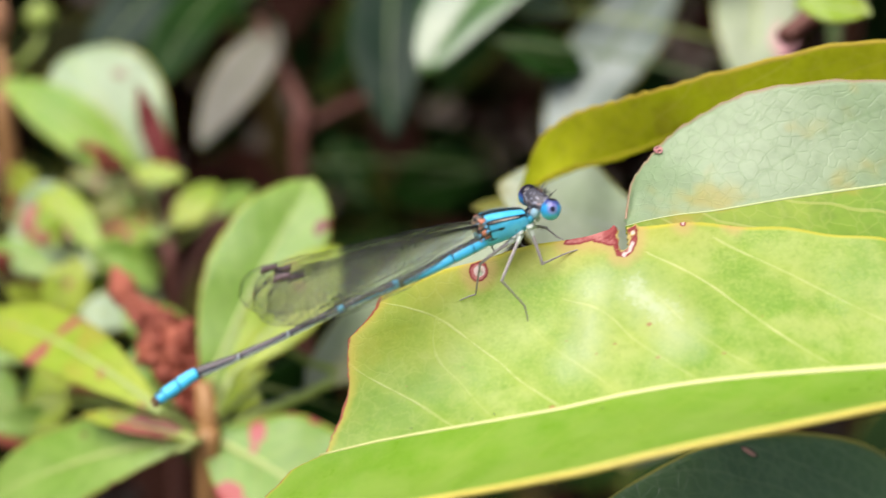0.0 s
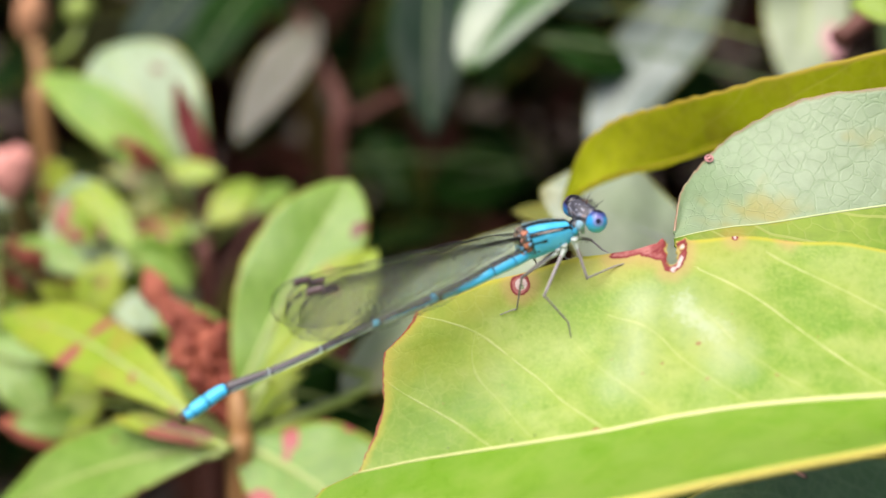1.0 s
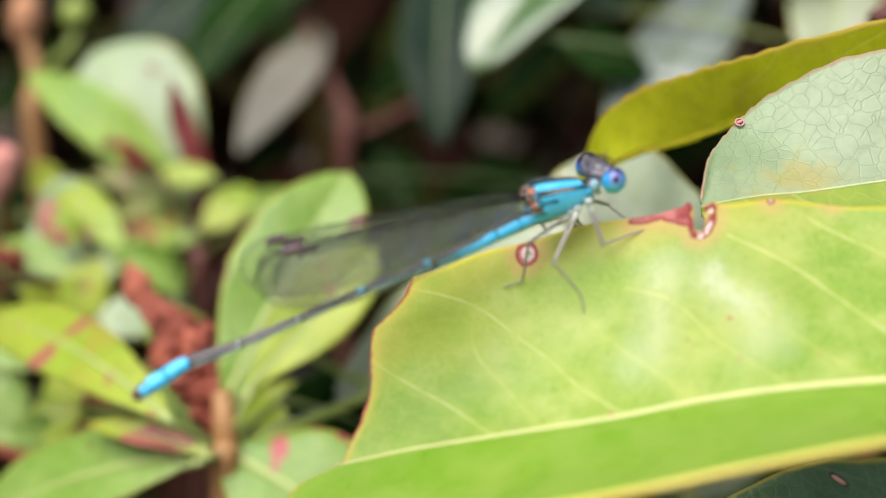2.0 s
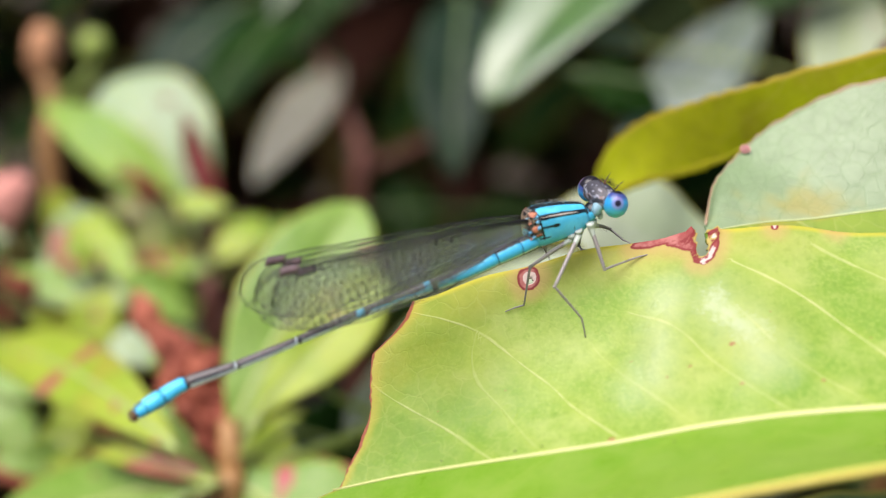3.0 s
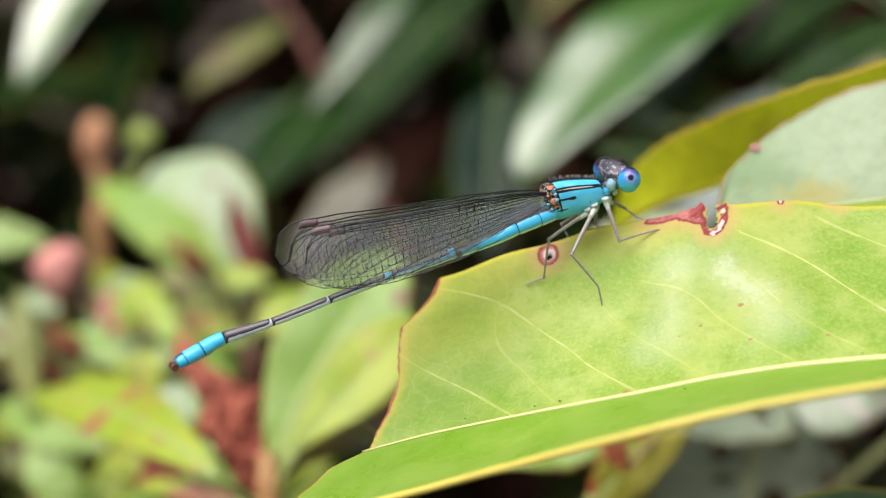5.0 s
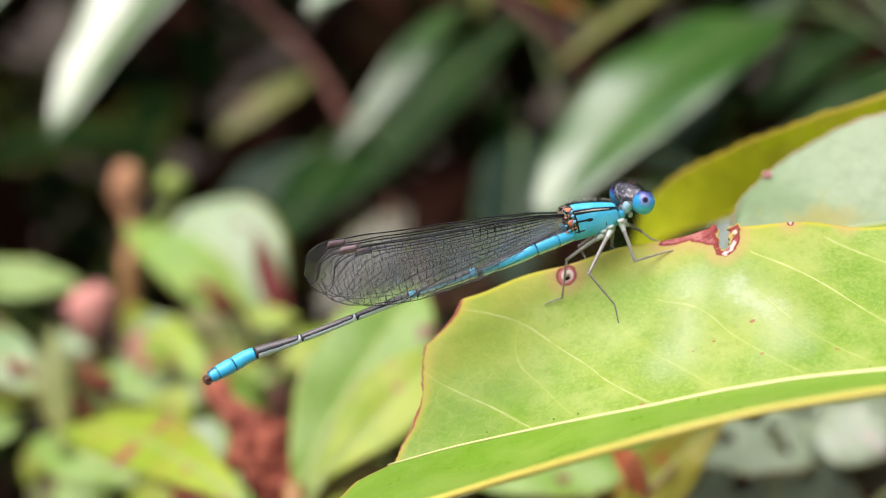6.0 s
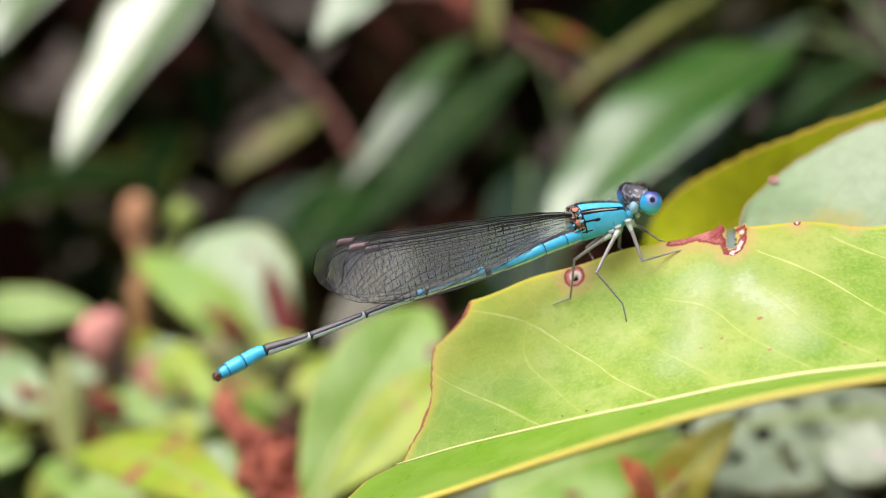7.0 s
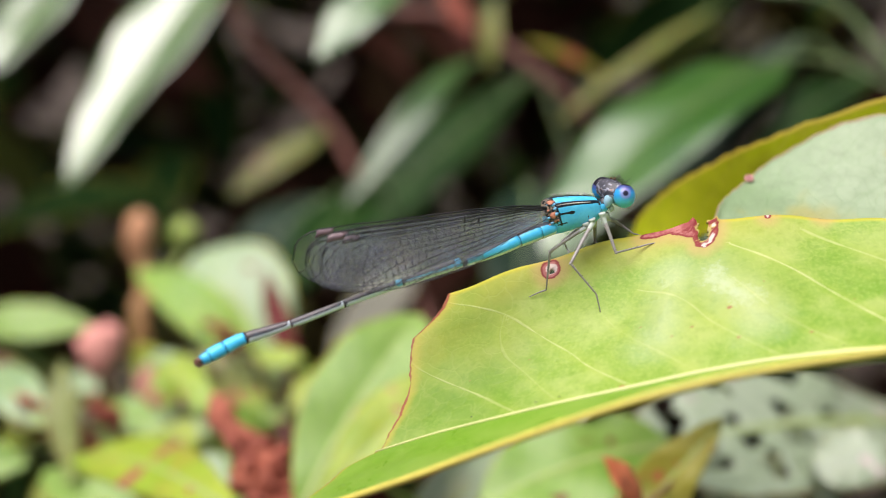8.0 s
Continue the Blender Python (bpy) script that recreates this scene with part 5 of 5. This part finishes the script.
# thorax
THX = [V(4.5, 0.6, 2.95), V(5.3, 1.05, 3.25), V(6.3, 1.5, 3.45), V(7.6, 1.95, 3.6), V(8.75, 2.3, 3.75)]


def thorax_mark(u, c, s):
    a = math.degrees(math.atan2(abs(s), c))
    if u < 0.2 and a < 100:
        return 0.5 * noise.noise(Vector((u * 42, a * 0.11, 1.7)))
    line = lambda at, w, on=True: 1 - abs(a - at) / w if on else -1.0
    mid = 1 - a / 13
    stripe = line(54, 9.5, 0.2 < u < 0.94)
    low = line(80 + 8 * u, 2.6, 0.2 < u < 0.46)
    lower = line(106, 2.4, 0.12 < u < 0.34)
    front = line(104, 9, 0.70 < u < 0.72)
    blob = 1 - math.hypot((u - 0.46) * 70, a - 84) / 4.5
    rim = 1 - abs(u - 0.95) / 0.025 if a < 75 else -1.0
    back = 1 - abs(u - 0.215) / 0.018 if a < 112 else -1.0
    return 0.3 * max(mid, stripe, low, lower, front, blob, rim, back)


WIDE = ((0, 0.52), (0.1, 0.80), (0.3, 1.05), (0.55, 1.12), (0.8, 0.98), (0.93, 0.74), (1, 0.42))
HIGH = ((0, 0.80), (0.05, 1.25), (0.11, 1.56), (0.25, 1.55), (0.45, 1.40), (0.7, 1.17), (0.88, 0.96), (0.95, 0.78), (0.98, 0.60), (1, 0.42))
BELLY = ((0, 0.72), (0.05, 1.02), (0.12, 1.25), (0.25, 1.34), (0.45, 1.34), (0.7, 1.22), (0.88, 1.02), (0.95, 0.82), (0.98, 0.62), (1, 0.42))
BOX = 0.82
PATHT = spline(THX, 80)
shape, marks = loft(PATHT, lambda u: ramp(u, *WIDE), lambda u: ramp(u, *HIGH), 120, thorax_mark, lambda u: ramp(u, *BELLY), BOX)
part("thorax", shape, M_THORAX, insect, "blue thorax with black shoulder lines", {"black": marks, "brown": [0.3 if k // 120 < 16 and min(k % 120, 120 - k % 120) < 33 else -1.0 for k in range(len(marks))]})
# tan shoulder stripe
for sgn in (1, -1):
    strip = []
    for q in range(9):
        u = 0.24 + 0.60 * q / 8
        p = PATHT[round(u * 80)]
        a = radians(54)
        w, h = ramp(u, *WIDE), ramp(u, *HIGH)
        strip.append(p + UPW * (math.cos(a) ** BOX * h * MM) + RIGHT * (math.sin(a) ** BOX * w * sgn * MM))
    part("shoulder_stripe", tube(strip, lambda q: (0.02 + 0.085 * math.sin(math.pi * q ** 1.4)) * MM, 8, 0.55), plain("tan_stripe", (0.42, 0.37, 0.32), 0.4, 0.2, 3000, dist=0.00001), insect, "tan stripe")

# wing hinges: knobs on the back of the thorax
rg = random.Random(5)
for k in range(34):
    u = rg.uniform(0.02, 0.21)
    p = PATHT[round(u * 80)]
    a = radians(rg.uniform(20, 100))
    h = ramp(u, *HIGH)
    w = ramp(u, *WIDE)
    c = p + UPW * (math.copysign(abs(math.cos(a)) ** BOX, math.cos(a)) * h * MM) + RIGHT * (math.sin(a) ** BOX * w * MM * (1 if k % 4 else -1))
    r = rg.uniform(0.06, 0.12) * MM
    part("wing_hinge", ball(c, (FWD * r * 1.5, RIGHT * r * 0.8, UPW * r), 10, 7, 0.6, k), (M_HAIR, M_HINGEB, M_HAIR, M_HINGE, M_HINGEB)[k % 5], insect)

for sgn in (1, -1):
    for u, a in ((0.15, 34), (0.12, 80)):
        p = PATHT[round(u * 80)]
        w, h = ramp(u, *WIDE), ramp(u, *HIGH)
        d = (UPW * math.cos(radians(a)) + RIGHT * (sgn * math.sin(radians(a)))).normalized()
        t = FWD.cross(d).normalized()
        c = p + UPW * (math.cos(radians(a)) ** BOX * h * MM) + RIGHT * (math.sin(radians(a)) ** BOX * w * sgn * MM) + d * 0.03 * MM
        part("hinge_plate", ball(c, (FWD * 0.24 * MM, t * 0.25 * MM, d * 0.07 * MM), 16, 10, 0.45, a), M_HINGE, insect, "orange plate at the wing hinge")
        rim = [c + FWD * (0.27 * math.cos(q * 0.524) * MM) + t * (0.28 * math.sin(q * 0.524) * MM) for q in range(13)]
        part("hinge_rim", tube(rim, 0.03 * MM, 6), M_HAIR, insect)

# neck, head and eyes
HEAD = V(9.75, 2.95, 4.75)
NEAR, FAR = V(10.55, 1.75, 4.62), V(9.05, 4.15, 4.9)
ACROSS = (NEAR - FAR).normalized()
HF = Vector((0.82, 0.50, 0.05))
HF = (HF - ACROSS * HF.dot(ACROSS)).normalized()
HU = ACROSS.cross(HF).normalized()
if HU.z < 0:
    HU = -HU
shape, marks = loft(spline([V(8.3, 2.15, 3.6), V(8.8, 2.4, 3.75), V(9.2, 2.65, 4.2), V(9.5, 2.8, 4.5)], 16), lambda u: ramp(u, (0, 0.55), (0.3, 0.62), (0.6, 0.5), (1, 0.4)),
                    lambda u: ramp(u, (0, 0.55), (0.3, 0.6), (0.6, 0.45), (1, 0.4)), 32, lambda u, c, s: max(0.4 * (c - 0.5), 0.3 * (1 - abs(u - 0.45) / 0.06), 0.3 * (1 - abs(u - 0.1) / 0.06)))
part("neck", shape, M_THORAX, insect, "", {"black": marks, "brown": [-1.0] * len(marks)})
v, f = ball(HEAD - HF * 0.20 * MM + HU * 0.22 * MM, (ACROSS * 1.45 * MM, HF * 0.92 * MM, HU * 0.86 * MM), 48, 34, 0.08, 2.0)
mk = []
for p in v:
    q = (Vector(p) - HEAD) / MM
    mk.append(0.3 * (q.dot(HU) * 0.5 - 0.1 + 0.8 * noise.noise(Vector(p) * 4800)))
head = part("head", (v, f), M_HEAD, insect, "dark hairy head", {"black": mk, "brown": [0.3 * noise.noise(Vector(p) * 1500 + Vector((5, 5, 5))) - 0.12 for p in v]})
part("face", ball(HEAD + HF * 0.42 * MM - HU * 0.38 * MM, (ACROSS * 0.62 * MM, HF * 0.42 * MM, HU * 0.45 * MM), 20, 14, 0.1, 4.0), M_FACE, head, "pale blue face")
part("jaw", ball(HEAD + HF * 0.35 * MM - HU * 0.82 * MM, (ACROSS * 0.34 * MM, HF * 0.26 * MM, HU * 0.26 * MM), 14, 10, 0.15, 6.0), M_FACE, head)
part("cheek", ball(V(9.38, 2.05, 4.30), (Vector((0.40, 0, 0)) * MM, Vector((0, 0.42, 0)) * MM, Vector((0.12, 0, 0.58)) * MM), 20, 14, 0.12, 7.0), M_FACE, head, "pale blue cheek behind the eye")
part("mouthpart", ball(V(9.60, 2.25, 3.62), (Vector((0.20, 0, 0.05)) * MM, Vector((0, 0.24, 0)) * MM, Vector((-0.05, 0, 0.26)) * MM), 14, 10, 0.15, 8.0), M_LEGPALE, head, "pale mouthpart under the head")
for c, sgn in ((NEAR, 1), (FAR, -1)):
    v, f = ball(c, (ACROSS * 0.80 * MM, HF * 0.86 * MM, HU * 0.92 * MM), 40, 28)
    mk = [((Vector(p) - c) / MM).dot((HU * 0.95 + HF * 0.25 - ACROSS * 0.15 * sgn).normalized()) / 0.9 + (0.0 if sgn > 0 else 0.7) for p in v]
    bm_ = [(((Vector(p) - c).normalized()).dot((ACROSS * 0.76 * sgn + HU * 0.50 + HF * -0.40).normalized()) - 0.945) * 12 for p in v]
    part("eye", (v, f), M_EYE, head, "glossy blue compound eye with a dark cap", {"black": mk, "brown": bm_})
    part("antenna", tube(spline([HEAD + ACROSS * 0.5 * sgn * MM + HF * 0.5 * MM + HU * 0.4 * MM, HEAD + ACROSS * 0.62 * sgn * MM + HF * 0.8 * MM + HU * 0.85 * MM,
                                 HEAD + ACROSS * 0.75 * sgn * MM + HF * 1.25 * MM + HU * 1.2 * MM], 8), lambda q: (0.05 - 0.035 * q) * MM, 6), M_HAIR, head)
for k in range(3):
    part("ocellus", ball(HEAD + HU * 1.1 * MM + HF * (0.0 if k else 0.2) * MM + ACROSS * (0, 0.22, -0.22)[k] * MM, (ACROSS * 0.1 * MM, HF * 0.1 * MM, HU * 0.1 * MM), 10, 7), M_CLAW, head)


def hairs(spots, length, lean):
    out = []
    for c, n in spots:
        d = (n + Vector((rg.gauss(0, 0.25), rg.gauss(0, 0.25), rg.gauss(0, 0.2))) + lean).normalized()
        out.append(tube([c, c + d * length * 0.6 * MM, c + d * length * MM + Vector((rg.gauss(0, 0.04), 0, 0)) * MM], lambda q: (0.014 - 0.010 * q) * MM, 4))
    return join(*out)


back = []
for k in range(110):
    u = rg.uniform(0.25, 0.95)
    p = PATHT[round(u * 80)]
    h = ramp(u, *HIGH)
    a = radians(rg.gauss(0, 9))
    back.append((p + UPW * (math.cos(a) * h * MM) + RIGHT * (math.sin(a) * h * MM), UPW * math.cos(a) + RIGHT * math.sin(a)))
part("thorax_hairs", hairs(back, 0.34, Vector((0, 0, 0))), M_PALEHAIR, insect, "fine pale bristles along the back")
tuft = []
for k in range(80):
    d = (HU * 1.0 + HF * rg.gauss(0.3, 0.4) + ACROSS * rg.gauss(0, 0.6)).normalized()
    tuft.append((HEAD + ACROSS * (d.dot(ACROSS) * 1.4 * MM) + HF * (d.dot(HF) * 0.80 * MM) + HU * (d.dot(HU) * 1.1 * MM), d))
part("head_hairs", hairs(tuft, 0.42, Vector((0, 0, 0))), M_HAIR, head, "fine dark bristles")


# legs: hip, knee, ankle, claw
def leg(points, thick=1.0):
    hip, knee, ankle, claw = [V(*p) for p in points]
    femur = part("leg", tube(spline([hip, hip.lerp(knee, 0.5) + Vector((0, 0, 0.05)) * MM, knee], 12), lambda q: (0.165 - 0.05 * q) * MM * thick, 10), M_LEG, insect, "slender grey leg with fine spines")
    part("hip", tube(spline([hip + UPW * 0.35 * MM, hip, hip.lerp(knee, 0.10), hip.lerp(knee, 0.22)], 10), lambda q: (0.29 - 0.14 * q) * MM, 10), M_LEGPALE, femur)
    part("knee", ball(knee, (FWD * 0.125 * MM, RIGHT * 0.125 * MM, UPW * 0.125 * MM), 10, 7), M_LEG, femur)
    part("shin", tube(spline([knee, knee.lerp(ankle, 0.5), ankle], 10), lambda q: (0.09 - 0.025 * q) * MM * thick, 8), M_LEG, femur)
    part("foot", tube(spline([ankle, ankle.lerp(claw, 0.5) + Vector((0, 0, 0.04)) * MM, claw], 8), lambda q: (0.07 - 0.03 * q) * MM * thick, 8), M_LEG, femur)
    pts = []
    for q in range(7):
        c = knee.lerp(ankle, 0.12 + 0.13 * q)
        pts.append((c, Vector((0.5 if q % 2 else -0.3, -0.5, 0.5))))
        pts.append((hip.lerp(knee, 0.3 + 0.1 * q), Vector((-0.4, -0.4, -0.3))))
    part("leg_spines", hairs(pts, 0.32, (ankle - knee).normalized() * 0.6), M_HAIR, femur)


leg([(8.9, 1.3, 3.1), (9.8, 0.3, 0.5), (11.7, 1.5, 0.72), (13.1, 1.9, 0.95)])
leg([(8.1, 1.1, 2.7), (6.3, -1.7, 0.1), (8.2, -1.5, -2.3), (8.5, -1.5, -3.7)])
leg([(7.6, 1.1, 2.4), (4.8, 0.5, 0.6), (4.5, 1.2, -2.5), (3.2, 1.3, -3.05)])
leg([(9.2, 2.4, 2.9), (10.6, 4.2, 1.9), (11.4, 3.4, 1.4), (11.9, 2.7, 1.35)], 0.9)
leg([(8.3, 2.2, 2.6), (8.4, 3.9, 0.8), (8.6, 3.6, 0.6), (8.9, 3.0, 0.75)], 0.9)
leg([(7.4, 1.9, 2.3), (5.9, 3.6, 0.9), (6.2, 3.9, 0.2), (6.4, 3.4, -0.1)], 0.9)


# wings, folded over the abdomen
WING_LEAD = [(0, 0.30), (0.12, 0.75), (0.31, 1.10), (0.6, 1.45), (0.78, 1.72), (0.88, 1.80), (0.93, 1.66), (0.965, 1.36), (0.985, 0.96), (0.996, 0.5), (1, -0.1)]
WING_TRAIL = [(0, -0.3), (0.1, -0.8), (0.2, -1.32), (0.31, -1.95), (0.45, -2.52), (0.58, -2.78), (0.7, -2.86), (0.83, -2.66), (0.9, -2.36), (0.95, -1.85), (0.98, -1.3), (0.995, -0.7), (1, -0.2)]
WING_LEN = 19.6


def wing_meshes():
    """Membrane, veins and dark spot of one wing, lying in the local x (to the tip) and y (to the leading edge)."""
    up = lambda s: ramp(s, *WING_LEAD)
    dn = lambda s: ramp(s, *WING_TRAIL)
    nu, nv = 70, 12
    rip = lambda s, y: 0.05 * math.sin(s * 40 + y * 3) + 0.10 * noise.noise(Vector((s * 9, y, 2.2)))
    pt = lambda s, k: Vector((s * WING_LEN, dn(s) + (up(s) - dn(s)) * k, rip(s, k))) * MM
    top = [pt(i / nu, j / nv) for i in range(nu + 1) for j in range(nv + 1)]
    faces = [(i * (nv + 1) + j, (i + 1) * (nv + 1) + j, (i + 1) * (nv + 1) + j + 1, i * (nv + 1) + j + 1) for i in range(nu) for j in range(nv)]
    memb = (top, faces)
    r = random.Random(11)
    # long veins: share of the width at the base (1 is the leading edge), where it leaves its line and where it ends on the trailing margin
    rows = [(1.0, 1.0, 1.0), (0.925, 1.0, 0.985), (0.83, 0.80, 0.985), (0.73, 0.66, 0.965), (0.63, 0.58, 0.935), (0.535, 0.50, 0.895), (0.44, 0.42, 0.845),
            (0.345, 0.34, 0.775), (0.25, 0.28, 0.68), (0.15, 0.22, 0.56), (0.0, 1.0, 1.0)]
    begin = [0.0, 0.0, 0.0, 0.10, 0.12, 0.16, 0.12, 0.20, 0.22, 0.24, 0.0]

    def level(q, s):
        k, leave, end = rows[q]
        k += 0.008 * noise.noise(Vector((s * 16, q * 3.1, 0.5))) if 2 < q < 10 else 0.0
        if leave >= 1.0 or s <= leave:
            return k
        return 0.0 if s >= end else k * (1 - ((s - leave) / (end - leave)) ** 2.2)

    def vein(at, s0, s1, n, size):
        return tube([pt(s0 + (s1 - s0) * i / n, at(s0 + (s1 - s0) * i / n)) for i in range(n + 1)], size * MM, 4)

    ribs, net = [], []
    for q, (k, leave, end) in enumerate(rows):
        ribs.append(vein(lambda s: level(q, s), begin[q], end, 60, 0.050 if q in (0, 1) else 0.034 if q == 2 else 0.021 if q < 10 else 0.026))
    for q in range(len(rows) - 1):
        s0, s1 = max(begin[q], begin[q + 1], 0.10), min(rows[q][2], 0.985)
        s = s0
        while True:
            s += r.uniform(0.85, 1.15) * (0.036 if q < 1 else 0.030 if q < 3 else 0.027 if s > 0.5 else 0.034)
            if s >= s1:
                break
            hi, lo = level(q, s), level(q + 1, s)
            tilt = 0.004 * r.uniform(-1, 1)
            gap = (hi - lo) * (up(s) - dn(s))
            if gap < 0.12:
                continue
            if gap > 0.75:
                mid = (hi + lo) / 2
                net.append(tube([pt(s, hi), pt(s + tilt, mid)], 0.018 * MM, 4))
                net.append(tube([pt(s + 0.011, mid), pt(s + 0.011 + tilt, level(q + 1, s + 0.011))], 0.018 * MM, 4))
                net.append(tube([pt(s - 0.016, (level(q, s - 0.016) + level(q + 1, s - 0.016)) / 2), pt(s, mid), pt(s + 0.016, (level(q, s + 0.016) + level(q + 1, s + 0.016)) / 2)], 0.017 * MM, 4))
            else:
                net.append(tube([pt(s, hi), pt(s + tilt, lo)], (0.025 if q < 2 else 0.018) * MM, 4))
    # the nodus, where the leading edge bends
    net.append(tube([pt(0.36, 1.0), pt(0.362, 0.925), pt(0.368, 0.83)], 0.06 * MM, 5))
    stig = [pt(0.842 + 0.062 * i / 6 - 0.012 * j / 2, 0.87 + 0.12 * j / 2) for i in range(7) for j in range(3)]
    st = sheet([p + Vector((0, 0, 0.03 * MM)) for p in stig], 6, 2, 0.06 * MM)
    return memb, join(*ribs, *net), join(ribs[0], ribs[2], ribs[-1]), st


MEMB, LINES, RIBS, STIG = wing_meshes()
WB = V(4.8, 1.15, 3.75)
WA = (V(-13.6, -5.75, 1.15) - V(4.8, 1.15, 3.55)).normalized()
WN = WA.cross(Vector((0, 0, 1))).normalized()
WU = WN.cross(WA).normalized()
if WU.z < 0:
    WU = -WU
WS = WA.cross(WU).normalized()
NEARER = 1 if WS.y < 0 else -1
# slide towards the body, turn, swing and offset towards the viewer's side, drop
for k, (slide, turn, swing, drop, off) in enumerate(((0.0, 0.0, 2.4, 0.0, 0.86), (1.15, -0.7, 2.2, -0.16, 0.78), (-0.45, 0.3, -0.5, 0.06, -0.22), (0.6, -0.5, -0.2, -0.12, -0.30))):
    m = Matrix((WA, WU, WS)).transposed().to_4x4()
    m = m @ Matrix.Rotation(radians(turn), 4, "Z") @ Matrix.Rotation(radians(-NEARER * swing), 4, "Y") @ Matrix.Rotation(radians(-NEARER * (8 if off > 0 else -3)), 4, "X")
    base = WB + WS * (off * MM * NEARER) + WA * (-slide * MM) + WU * (drop * MM)
    w = part("wing", MEMB, M_WING, None, "clear folded wing with a net of dark veins")
    part("vein_net", LINES if k < 2 else RIBS, M_VEIN, w)
    part("wing_spot", STIG, M_STIGMA, w, "dark purplish wing spot")
    w.parent = insect
    w.matrix_basis = Matrix.Translation(base - insect.location) @ m


# ---- what moves: the point on which the lens is focused ----
def motions():
    rows = []
    for t, deep_mm in ((0.0, 119), (0.5, 117.5), (1.0, 115.5), (1.5, 113.5), (1.7, 111), (2.4, 107), (2.8, 102), (3.0, 98), (3.3, 95), (3.5, 94.5), (4.0, 96), (4.5, 98),
                       (5.8, 100), (6.5, 101), (7.0, 102), (7.5, 105), (8.0, 108)):
        a = max((r for r in PATH if r[0] <= t), key=lambda r: r[0])
        b = min((r for r in PATH if r[0] >= t), key=lambda r: r[0])
        k = 0 if a[0] == b[0] else (t - a[0]) / (b[0] - a[0])
        m = a[1].lerp(b[1], k)
        rows.append((t, Matrix.Translation(m @ Vector((0, 0, -deep_mm * MM)))))
    walk(focus_mark, rows)


motions()
